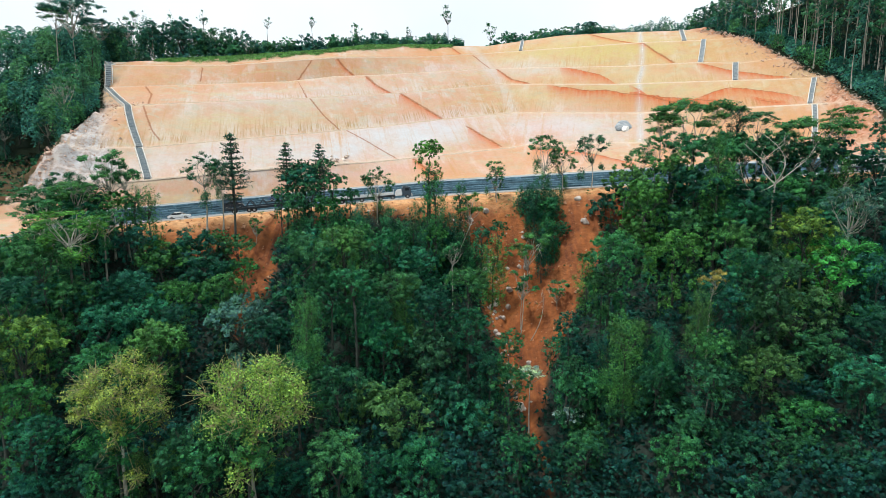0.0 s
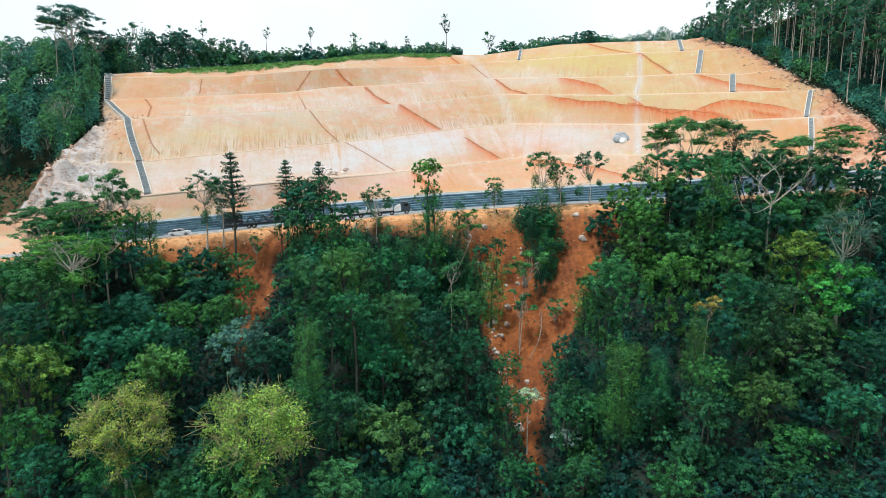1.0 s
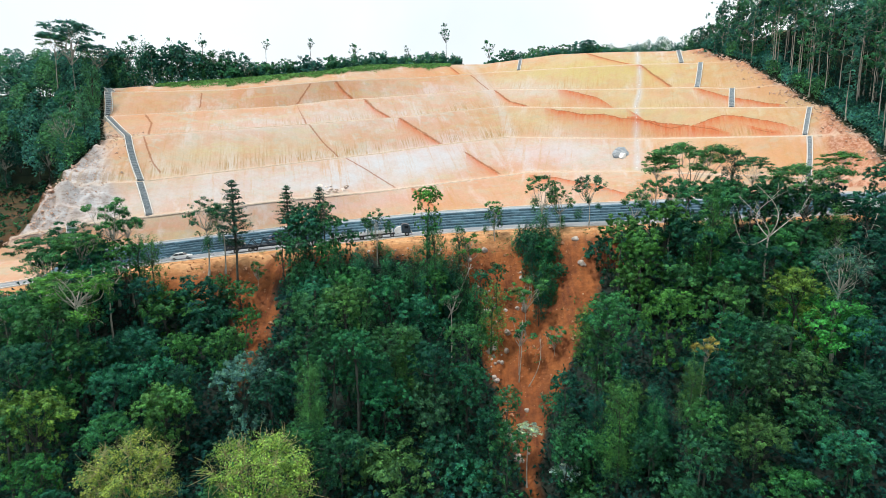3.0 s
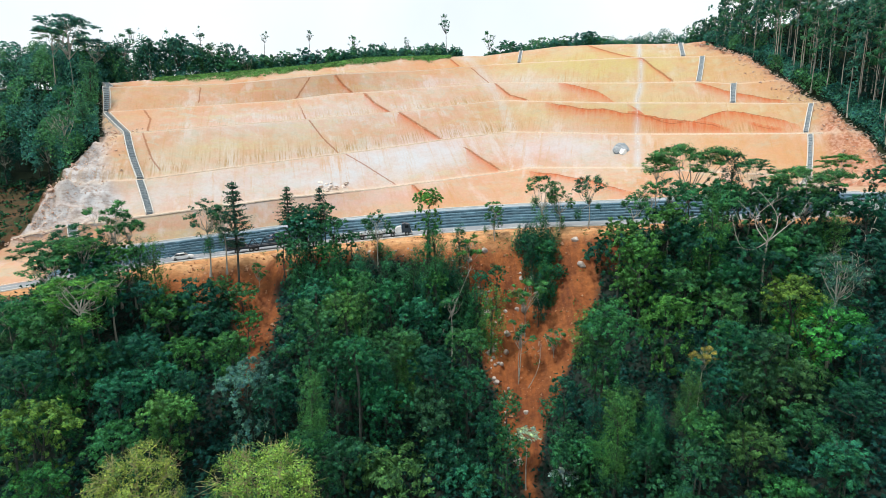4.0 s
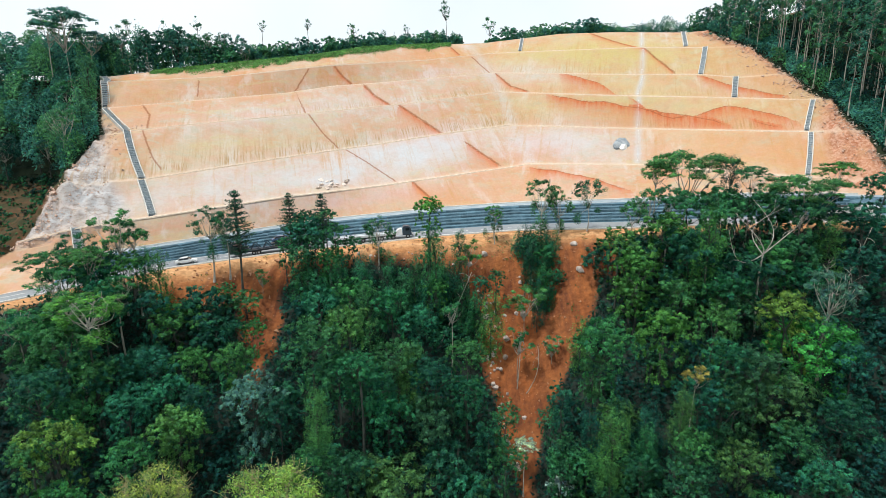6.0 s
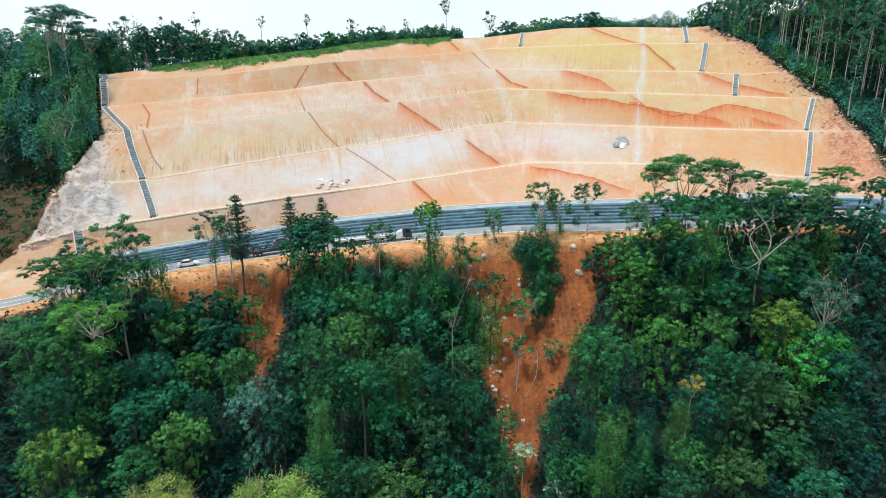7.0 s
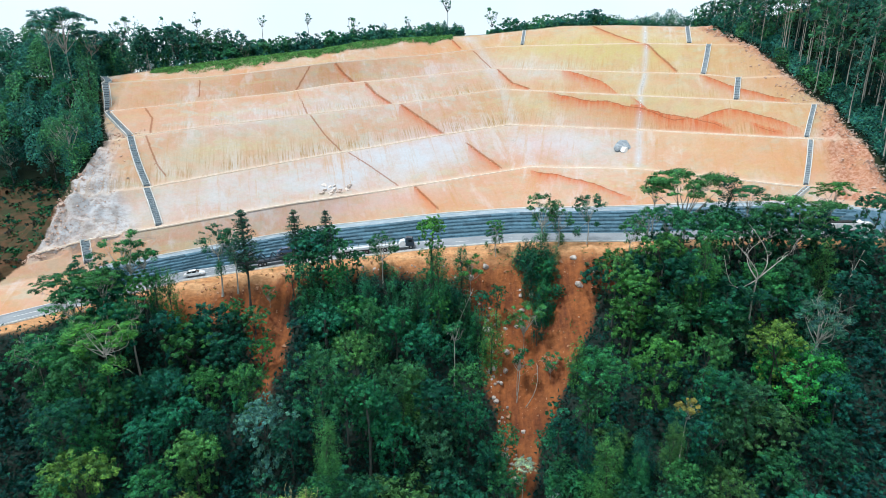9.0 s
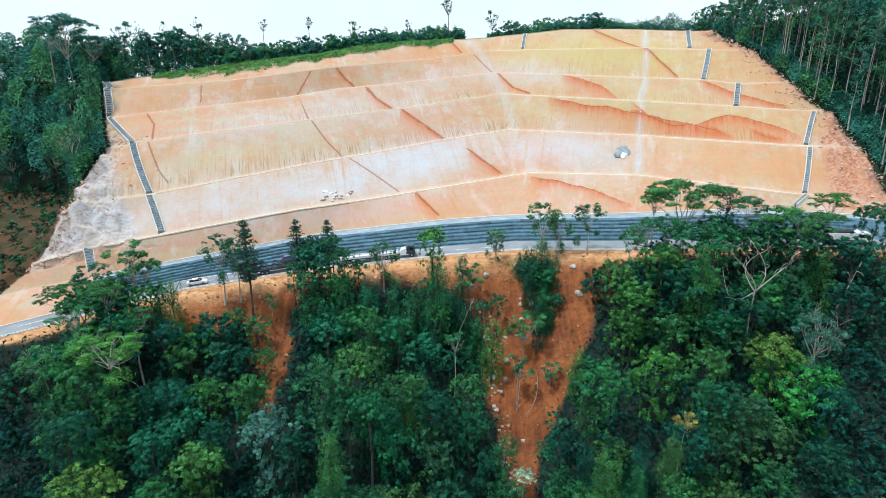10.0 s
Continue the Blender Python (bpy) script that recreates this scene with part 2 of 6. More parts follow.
B2 = line((-260, 165, 9), (-140, 165, 6), (-112, 158, 6), (-101, 139, 9), (-95, 132.5, 12.6), (-80, 145.5, 12.9), (-41, 166.9, 18.2), (-21, 175.5, 20.7), (0, 182.4, 23.8), (22.5, 188.8, 26.5), (63, 179, 25.4), (97, 153.9, 24.9), (112, 145, 25), (130, 136, 30), (170, 128, 38), (260, 120, 46))
B3 = line((-260, 176, 17), (-140, 172, 14), (-112, 170, 14), (-106, 161, 17.5), (-100, 155, 23), (-90, 159, 25.2), (-79, 164.5, 26.6), (-43, 181.7, 30.4), (-14, 192.4, 33.5), (21, 202.5, 38), (59, 191.3, 36.2), (90, 174.3, 34.7), (107, 163.5, 33.6), (120, 156, 36), (140, 150, 42), (180, 142, 50), (260, 138, 58))
B4 = line((-260, 186, 27), (-140, 182, 24), (-115, 177, 25), (-107, 170, 29.5), (-100, 169.5, 32), (-74, 182.5, 34.9), (-53, 192.3, 37.2), (-38, 197.8, 39.8), (-24, 202, 41), (20, 214, 45.5), (64, 199.5, 43.6), (85, 188, 42.7), (95, 181.5, 41.2), (112, 172, 42), (130, 166, 47), (150, 162, 53), (200, 155, 62), (260, 150, 70))
B5 = line((-260, 196, 37), (-140, 192, 35), (-112, 182, 37), (-106, 178.5, 40), (-73, 192.1, 42.6), (-41, 202.3, 47), (-6, 216.9, 50.3), (19, 227.3, 53.8), (34, 223.1, 54), (72, 209.4, 53.8), (91, 200.3, 52.6), (105, 192, 52), (120, 186, 55), (150, 180, 64), (200, 175, 74), (260, 172, 80))
B6 = line((-260, 220, 45), (-140, 205, 42), (-116, 189, 41), (-109, 184.4, 41.9), (-100, 189.8, 43.5), (-77, 203.3, 47.4), (-45, 212.8, 51.6), (-29, 219.7, 55), (3, 234.2, 58.1), (18, 240.5, 59.4), (48, 232.5, 61.8), (67, 227.2, 61.6), (90, 217.3, 60), (96, 212.8, 59.4), (110, 206, 60), (130, 200, 66), (160, 195, 76), (200, 190, 84), (260, 188, 90))


def smooth(t):
    t = np.clip(t, 0, 1)
    return t * t * (3 - 2 * t)


def wobble(x, y, size, seed=0.0):
    return noise.noise(Vector((x / size, y / size, seed)))


DROP_AT = (0, 3, 6, 12, 20, 28, 45, 70, 120, 400)
DROP = (0, 0.6, 3.0, 10, 17, 22, 29, 35, 39, 40)


def shoulder(x):
    """The outer edge of the earth shoulder below the road."""
    y, z = ROAD_NEAR(x)
    return float(y) - 1.2, float(z) - 0.15


def valley(x, y):
    """Height of the ground below the road."""
    ys, zs = shoulder(x)
    d = max(ys - y, 0)
    m = np.interp(x, (-120, -30, -10, 2, 12, 20, 27, 38, 200), (0.75, 0.72, 0.95, 1.05, 1.18, 1.05, 0.8, 0.68, 0.7))
    far = smooth((d - 25) / 60)
    m = m * (1 - far) + far * (0.98 + 0.12 * math.exp(-((x - 13) / 9) ** 2))
    z = zs - float(np.interp(d, DROP_AT, DROP)) * m
    z += smooth(d / 10) * (1.6 * wobble(x, y, 14) + 0.6 * wobble(x, y, 4, 3.0))
    rill = abs(noise.noise(Vector(((x - 0.25 * y) / 2.6, y / 14, 7.0)))) + 0.5 * abs(noise.noise(Vector(((x - 0.25 * y) / 1.3, y / 7, 2.0))))
    return z - smooth(d / 5) * 1.7 * (0.45 - rill) + smooth(d / 2) * 0.18 * wobble(x, y, 1.3, 8.0)


def sheet(name, xs, rows, mat, label, category):
    """A mesh lofted over the columns xs; rows give (y, z) for each x, from front to back."""
    verts = [(x, *r(x)) for r in rows for x in xs]
    n = len(xs)
    faces = [(j * n + i, j * n + i + 1, (j + 1) * n + i + 1, (j + 1) * n + i) for j in range(len(rows) - 1) for i in range(n - 1)]
    me = bpy.data.meshes.new(name)
    me.from_pydata(verts, [], faces)
    me.materials.append(mat)
    me.polygons.foreach_set("use_smooth", [True] * len(faces))
    return tagged(new(name, me), label, category, kind="structure")


def between(a, b, k):
    def f(x):
        (ya, za), (yb, zb) = a(x), b(x)
        return ya + (yb - ya) * k, za + (zb - za) * k
    return f


def shifted(a, dy, dz):
    return lambda x: (a(x)[0] + dy, a(x)[1] + dz)


XS = sorted({*np.arange(-72, 48, 0.7).round(2), *np.arange(-132, -72, 1.5), *np.arange(48, 128, 1.5), *np.arange(-260, -132, 6.0), *np.arange(130, 261, 6.0), -1600, -900, -500, 500, 900, 1600})


def beside(offset, dz):
    """A line that runs offset metres behind the road's near edge, across its way."""
    def f(x):
        y, z = ROAD_NEAR(x)
        s = (ROAD_NEAR(x + 6)[0] - ROAD_NEAR(x - 6)[0]) / 12
        return y + offset * np.sqrt(1 + np.clip(s, -1.3, 1.3) ** 2), z + dz
    return f


ROAD_FAR = beside(7.2, 0.1)
BANK_FOOT = beside(7.8, 0.12)


def held(f, room):
    """The line f, kept at least room metres in front of the first terrace."""
    return lambda x: (np.minimum(f(x)[0], B1(x)[0] - room), f(x)[1])


BANK_EDGE = held(beside(18.7, 3.1), 7.5)
BANK_TOP = held(beside(22.7, 3.2), 4.5)


def rough(f, amount, size, seed):
    return lambda x: (f(x)[0], f(x)[1] + amount * wobble(x, f(x)[0], size, seed))


def valley_row(k):
    def f(x):
        ys, zs = shoulder(x)
        y = 30 + (ys - 30) * k if ys > 40 else ys - (1 - k) * 60
        return y, valley(x, y)
    return f


front = [lambda x: (-1600, -36.0), lambda x: (-600, -38.0), lambda x: (-200, -40.0), lambda x: (-60, -40.0)]
rows = front + [valley_row(k) for k in np.linspace(0, 1, 125)] + [ROAD_NEAR]
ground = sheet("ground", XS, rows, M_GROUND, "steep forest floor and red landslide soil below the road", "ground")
road = sheet("road", XS, [between(ROAD_NEAR, ROAD_FAR, k) for k in np.linspace(0, 1, 6)], M_ASPHALT, "grey asphalt two-lane mountain road", "road")

LEVELS = [BANK_TOP, B1, B2, B3, B4, B5, B6]
BERM = 1.8


def on_slope(x, u):
    """A place on the cut: u counts the benches from 0, the bank above the road, to 6, the crest."""
    k = min(int(u), 5)
    (ya, za), (yb, zb) = LEVELS[k](x), LEVELS[k + 1](x)
    if k:
        ya, za = ya + BERM, za + 0.1
    return Vector((x, ya + (yb - ya) * (u - k), za + (zb - za) * (u - k)))


def slope_u(x, y):
    """The bench count of a place on the cut."""
    ys = [float(f(x)[0]) for f in LEVELS]
    return float(np.interp(y, ys, range(7)))


def upland(x, y):
    """Height of the ground behind the road."""
    yc, zc = (float(v) for v in B6(x))
    if y > yc:
        return zc + float(np.interp(y - yc, (0, 4, 14, 40, 120), (0, 0.6, 0, -6, -30)))
    return on_slope(x, slope_u(x, y)).z


# erosion streaks and red bands in the cut, as (x, u) with a width or fading length in metres
STREAKS = [
    ([(-38, 4.96), (-35, 4.44), (-31.5, 4.0)], 0.9), ([(-27, 3.92), (-23, 3.44), (-18, 3.04)], 1.2), ([(-14.5, 2.98), (-7.5, 2.52), (0, 2.0)], 1.1),
    ([(-46.5, 4.92), (-50.5, 4.0), (-44.5, 3.04)], 0.6), ([(-43, 2.98), (-37.5, 2.44), (-32.5, 2.04)], 0.55), ([(-29.5, 1.96), (-20, 1.4), (-14, 1.04)], 0.5),
    ([(4, 5.76), (7, 5.2)], 0.7), ([(12, 4.88), (18, 4.04)], 0.6), ([(20.5, 3.92), (25, 3.32), (30.5, 3.08)], 0.9),
    ([(73.5, 4.96), (79, 4.08)], 0.8), ([(59, 5.98), (65, 5.48), (73, 4.98)], 0.9), ([(8, 1.68), (17.5, 1.08)], 1.0), ([(-8.5, 0.96), (-2, 0.2)], 0.8),
    ([(-91.5, 3.96), (-88, 3.56), (-86, 3.04)], 0.6), ([(-86, 2.98), (-83.5, 2.72), (-80.5, 2.4), (-77.5, 2.16)], 0.5), ([(-80, 4.84), (-79, 4.2)], 0.35),
]
BANDS = [
    ([(42.5, 4.0), (49.5, 3.84), (55.5, 3.52), (59.5, 3.04)], 7.0),
    ([(36.5, 3.0), (46.5, 2.8), (56.5, 2.76), (65, 2.6), (73, 2.32), (78, 2.36)], 4.0),
    ([(78, 2.36), (83, 2.6), (88, 2.72), (91.5, 2.68), (96.5, 2.48), (100.5, 2.32)], 5.0),
    ([(66, 2.6), (78, 2.36), (82.5, 2.28), (86, 2.02)], 9.0), ([(90, 2.36), (94, 2.16), (97, 2.04)], 6.0),
    ([(84, 3.96), (89, 3.76), (92, 3.6), (99.5, 3.24), (104, 3.16)], 5.0), ([(62.5, 3.0), (67, 2.56)], 3.0), ([(26, 0.92), (40.5, 0.68), (52.5, 0.24)], 2.5),
]
LEFT_EDGE = ((0, 0.9, 2, 2.6, 3, 3.5, 4, 5, 6), (-101, -97, -94.5, -95.5, -95.5, -99, -103, -107.5, -111))
RIGHT_EDGE = ((0, 0.44, 1.6, 2.76, 3.4, 4.24, 5, 6), (103.5, 106.5, 110, 110, 108, 105.5, 102.5, 97))


def cut_mesh():
    """The terraced cut: soil benches above a dark stepped bank and a gravel strip."""
    xs = np.array(sorted({*np.arange(-116, 113, 0.62).round(2), *np.arange(-132, -116, 1.5), *np.arange(114, 132, 1.5), *np.arange(-260, -132, 8.0), *np.arange(134, 261, 8.0), -1600, -900, -500, 500, 900, 1600}))
    rows, us = [], []
    for k, f in enumerate((ROAD_FAR, BANK_FOOT, BANK_EDGE)):
        rows.append(f(xs))
        us.append(-1.0 + 0.3 * k)
    for k in range(6):
        (ya, za), (yb, zb) = LEVELS[k](xs), LEVELS[k + 1](xs)
        if k:
            ya, za = ya + BERM, za + 0.1
        for i in range(0, 31):
            f = i / 30
            y, z = ya + (yb - ya) * f, za + (zb - za) * f
            swell = math.sin(math.pi * f) if k else math.sin(math.pi * f) * 0.7
            z = z + np.array([0.35 * swell * wobble(a, b, 11, k * 7.0) + 0.10 * swell * wobble(a, b * 0.3, 1.6, 4.0) for a, b in zip(xs, y)])
            rows.append((y, z))
            us.append(k + f * 0.999)
    n = len(xs)
    X = np.tile(xs, len(rows))
    Y, Z = np.concatenate([r[0] for r in rows]), np.concatenate([r[1] for r in rows])
    U = np.repeat(us, n)
    # loose rock pushed out left of the stairway drain
    rocky = np.clip((-np.interp(U, (0, 1, 2, 3, 4, 5), (60, 76, 84, 93, 103, 112)) - X) / 4, 0, 1) * (U > 0.6) * (X > -112)
    Z = Z + rocky * np.array([1.7 * wobble(a, b, 2.6, 5.0) + 1.0 * wobble(a, b, 1.1, 6.0) if q > 0 else 0 for a, b, q in zip(X, Y, rocky)])
    # loose debris towards the gum trees
    debris = np.clip((X - np.interp(U, (0, 1, 2, 3, 4, 5, 6), (95, 97, 102, 108.5, 104, 99, 92))) / 2.5, 0, 1) * (U > 0.4) * (X < 118)
    Z = Z + debris * np.array([1.1 * wobble(a, b, 2.4, 5.0) + 0.9 * wobble(a, b, 1.0, 6.0) if q > 0 else 0 for a, b, q in zip(X, Y, debris)])
    me = bpy.data.meshes.new("cut_slope")
    j = np.arange(len(rows) - 1)[:, None] * n + np.arange(n - 1)[None]
    faces = np.stack([j, j + 1, j + n + 1, j + n], -1).reshape(-1, 4)
    me.from_pydata(np.stack([X, Y, Z], 1).tolist(), [], faces.tolist())
    P = np.stack([X, Y, Z], 1)
    gully, gully_side, glow = np.full(len(X), 3.0), np.full(len(X), 2.5), np.zeros(len(X))
    band, band_edge = np.zeros(len(X)), np.full(len(X), -3.0)
    for pts, w in STREAKS:
        q = [np.array(on_slope(*p)) for p in pts]
        for a, b in zip(q[:-1], q[1:]):
            d = b - a
            k = np.clip(((P - a) @ d) / (d @ d), 0, 1)
            dist = np.linalg.norm(P - (a + k[:, None] * d), axis=1)
            size = 0.7 * w + 0.2
            near = dist / size < gully
            signed = np.cross(np.broadcast_to(d / np.linalg.norm(d), P.shape), P - a) @ np.array((0, -0.72, 0.69))
            gully_side = np.where(near & (dist / size < 2.5), np.clip(np.where(signed < 0, -dist, dist) / size, -2.5, 2.5), gully_side)
            gully = np.minimum(gully, dist / size)
            glow = np.maximum(glow, 0.5 * np.exp(-dist / 2.0) * (w > 0.55))
        # washed-out red soil below each gully, down to the foot of its bench
        px, pu = [p[0] for p in pts], [p[1] for p in pts]
        if w >= 0.7 and px == sorted(px):
            below = (np.interp(X, px, pu) - U) * 18
            on = (X >= px[0] - 0.5) & (X <= px[-1]) & (U >= math.floor(min(pu)))
            edge = np.where(on, np.clip(np.minimum(below, (X - px[0] + 0.5) * 1.5), -3, 3), -3)
            band = np.where(edge > -1.5, np.maximum(band, 0.85 * np.exp(-np.maximum(below, 0) / 2.6)), band)
            band_edge = np.maximum(band_edge, edge)
            glow = np.maximum(glow, np.where(on & (below > 0), 0.9 * np.clip((X - px[0] + 1) / 3, 0, 1) * np.exp(-below / 6), 0))
    for pts, fade in BANDS:
        px, pu = [p[0] for p in pts], [p[1] for p in pts]
        inside = (X >= px[0]) & (X <= px[-1]) & (np.floor(U) >= math.floor(min(pu)))
        below = (np.interp(X, px, pu) - U) * 18 + 0.35 * np.sin(X * 0.6)
        ends = np.clip((X - px[0]) / 3, 0, 1) * np.clip((px[-1] - X) / 3, 0, 1)
        edge = np.where(inside, np.clip(below, -3, 3), -3)
        band = np.where(edge > -1.5, np.maximum(band, np.exp(-np.maximum(below, 0) / fade) * (0.4 + 0.6 * ends)), band)
        band_edge = np.maximum(band_edge, edge)
        rim = np.where(inside, np.abs(below - 0.1) / 0.5 + 1.5 * (1 - ends), 3)
        gully_side = np.where((rim < gully) & (rim < 2.5), np.where(below < 0.1, -rim, rim), gully_side)
        gully = np.minimum(gully, rim)
    along = np.where(X < 21, X * 0.94 + Y * 0.27, X * 0.94 - Y * 0.27)
    spread = lambda x0, u0, rx, ru: np.exp(-((X - x0) / rx) ** 2 - ((U - u0) / ru) ** 2)
    ochre = np.clip(1.05 * spread(58, 4.8, 36, 0.9) + 0.55 * spread(75, 2.9, 40, 0.8) + 0.12 * spread(80, 1.4, 25, 0.6) + 0.35 * spread(-60, 2.4, 30, 0.4) + 0.3 * spread(25, 2.5, 14, 0.6), 0, 1)
    chalk = np.clip(0.75 * spread(-48, 1.5, 42, 0.65) + 0.9 * spread(-8, 1.65, 20, 0.4) + 0.7 * spread(45, 1.6, 16, 0.5) + 0.5 * spread(-40, 3.2, 50, 0.6) + 0.45 * spread(35, 4.0, 16, 0.5) + 0.42 * np.exp(-((X - 12 - (5.6 - U) * 3.4) / 2.2) ** 2) * (U > 1) * (U < 5.9) + 0.8 * np.exp(-((X - np.interp(U, (1.04, 2.08, 2.96, 4.12, 6.0), (58.5, 63.5, 65.5, 70, 77))) / 0.9) ** 2) * (U > 1) + 1.3 * spread(-31, 1.3, 4.5, 0.13) + rocky * (U > 0.95) * (U < 3.3), 0, 1)
    lilac = np.clip(spread(-6, 1.8, 17, 0.4) + 0.8 * spread(34, 1.5, 12, 0.4) + 0.7 * spread(-20, 0.6, 30, 0.3) + 0.5 * spread(5, 4.2, 22, 0.4) + 0.5 * spread(88, 3.3, 14, 0.4), 0, 1)
    orange = np.clip(glow + 0.35 * spread(-95, 0.5, 25, 0.9) + 0.4 * spread(5, 0.4, 40, 0.6) + 0.6 * spread(-94, 3.9, 7, 0.9) + 0.35 * spread(-78, 5.0, 26, 0.6) + 0.7 * spread(-61, 3.85, 6, 0.12) + 0.7 * spread(-51.5, 3.3, 3, 0.12) + 0.6 * spread(102, 3.9, 9, 1.2) + 0.6 * spread(0, 5.2, 22, 0.5) + 0.75 * spread(92, 1.45, 22, 0.45) + 0.4 * spread(66, 2.2, 30, 0.4) + 0.35 * spread(50, 3.3, 22, 0.3), 0, 1)
    frac = U - np.floor(U)
    rain = np.where((U > 1.99), np.exp(-(frac / 0.4) ** 2), 0) * np.clip(spread(-45, 2.2, 40, 0.7) + spread(12, 2.5, 18, 0.8) + 0.6 * spread(85, 2.4, 22, 0.6) + 0.4, 0, 1)
    wild = np.clip((np.interp(U, *LEFT_EDGE) - X) / 2.0 + 0.5, 0, 1) + np.clip((X - np.interp(U, *RIGHT_EDGE)) / 2.0 + 0.5, 0, 1)
    lip = np.exp(-(np.abs(U - np.round(U)) * 18 / 0.5)) * (U > 0.5)
    for name, v in (("gully", gully), ("gully_side", gully_side), ("flank", (X < 0) * (U < 2.45) * 1.0), ("along", along), ("down", U * 17), ("band_edge", band_edge), ("band", np.clip(band * 1.25, 0, 1)), ("rain", rain), ("ochre", ochre), ("lilac", lilac), ("chalk", chalk), ("orange", orange), ("wild", wild), ("rocky", rocky), ("debris", debris), ("lip", lip)):
        me.attributes.new(name, "FLOAT", "POINT").data.foreach_set("value", v.astype(np.float32))
    for m in (M_CUT, M_BANK, M_GRAVEL):
        me.materials.append(m)
    fx = X[faces[:, 0]]
    row = faces[:, 0] // n
    mi = np.where((fx > -83.5) & (fx < 112), np.where(row < 2, 1, np.where(row == 2, 2, 0)), 0)
    me.polygons.foreach_set("material_index", mi.astype(np.int32))
    me.polygons.foreach_set("use_smooth", [True] * len(faces))
    return me


cut_slope = tagged(new("cut_slope", cut_mesh()), "terraced cut hillside of bare pink and ochre soil", "slope", kind="structure")
hill = sheet("hill", XS, [B6, shifted(B6, 4, 0.6), shifted(B6, 14, 0), shifted(B6, 40, -6), shifted(B6, 120, -30), lambda x: (1600, 0)], M_HILL, "wooded hilltop behind the cut slope", "hill")


# ---- ground cover: where the forest slid away ----
def scar(x, y):
    """1 where bare red soil shows below the road, 0 under forest."""
    ys, _ = shoulder(x)
    d = ys - y
    x = x + (2.2 if y > 84 else 1.0) * wobble(x, y, 6, 9.0)
    c = np.interp(y, (55, 80, 90, 100, 110, 130), (14, 14, 14.5, 17.8, 19.8, 20.5))
    h = np.interp(y, (50, 60, 80, 90, 100, 110, 130), (0, 0.0, 0.9, 3.8, 9.0, 12.2, 14))
    a = smooth((h - abs(x - c)) / 1.5 + 0.5) if y > 52 else 0
    c2 = np.interp(y, (85, 92, 100, 112), (-34, -35, -36, -40))
    h2 = np.interp(y, (86, 92, 100, 112), (0, 1.2, 2.5, 5.6))
    b = smooth((h2 - abs(x - c2)) / 1.5 + 0.5) if y > 86 else 0
    edge = np.interp(x, (-100, -62, -58, -36, -30, -8, 4, 12, 40, 44), (2.5, 4, 11, 11, 6.5, 6.5, 8, 14, 12, 3))
    s = smooth((edge - d) / 2.0 + 0.5)
    return float(max(a, b, s))


def paint(ob, name, f):
    """A value for each vertex of ob, from its place."""
    me = ob.data
    att = me.attributes.new(name, "FLOAT", "POINT")
    att.data.foreach_set("value", [f(*v.co) for v in me.vertices])


paint(ground, "bare", lambda x, y, z: scar(x, y) if 40 < y < 135 and -110 < x < 110 else 0.0)
paint(ground, "verge", lambda x, y, z: float(smooth((7 - (shoulder(x)[0] - y)) / 5)) if y > 40 else 0.0)


# ---- leaves and limbs ----
def leaf_tris(pos, nrm, size, rng, shape=0.7):
    """Many small leaf sprays at pos, each a pointed blade that faces nrm."""
    n = len(pos)
    nrm = nrm / (np.linalg.norm(nrm, axis=1, keepdims=True) + 1e-9)
    t = np.cross(nrm, rng.normal(size=(n, 3)))
    t /= np.linalg.norm(t, axis=1, keepdims=True) + 1e-9
    b = np.cross(nrm, t)
    s = (size * rng.uniform(0.6, 1.4, n))[:, None]
    v = np.empty((n, 3, 3))
    v[:, 0] = pos + t * s * 0.75 - nrm * s * 0.15
    v[:, 1] = pos - t * s * 0.4 - b * s * shape * 0.5
    v[:, 2] = pos - t * s * 0.4 + b * s * shape * 0.5
    return v


def tri_mesh(name, v, mat):
    n = len(v)
    me = bpy.data.meshes.new(name)
    me.vertices.add(3 * n)
    me.vertices.foreach_set("co", v.reshape(-1))
    me.loops.add(3 * n)
    me.polygons.add(n)
    me.loops.foreach_set("vertex_index", np.arange(3 * n))
    me.polygons.foreach_set("loop_start", np.arange(0, 3 * n, 3))
    me.update(calc_edges=True)
    me.materials.append(mat)
    return me


TRIS = {}


def leaf_mesh(name, pos, nrm, size, mat, rng, shape=0.7):
    TRIS[name] = leaf_tris(pos, nrm, size, rng, shape)
    return tri_mesh(name, TRIS[name], mat)


def clumps(lobes, count, rng, low=-0.45, puff=0.30, up=0.45):
    """Leaf places and facings: puffs of leaves over the outside of each lobe (x, y, z, radius, height)."""
    lobes = np.array(lobes, float)
    w = lobes[:, 3] * (lobes[:, 3] + lobes[:, 4])
    which = rng.choice(len(lobes), size=max(count // 26, 8), p=w / w.sum())
    d = rng.normal(size=(len(which), 3))
    d /= np.linalg.norm(d, axis=1, keepdims=True)
    flip = d[:, 2] < low
    d[flip, 2] *= -1
    L = lobes[which]
    r = rng.uniform(0.72, 1.02, len(which))[:, None]
    radii = np.stack([L[:, 3], L[:, 3], L[:, 4]], 1)
    c = L[:, :3] + d * radii * r
    k = rng.integers(0, len(which), count)
    g = rng.normal(size=(count, 3))
    g /= np.linalg.norm(g, axis=1, keepdims=True)
    rr = rng.uniform(0.3, 1.0, count)[:, None]
    p = c[k] + g * rr * puff * radii[k]
    out = d[k] * 1.15 + g * 0.55 + np.array([0, 0, up * 0.8]) + rng.normal(size=(count, 3)) * 0.22
    return p, out


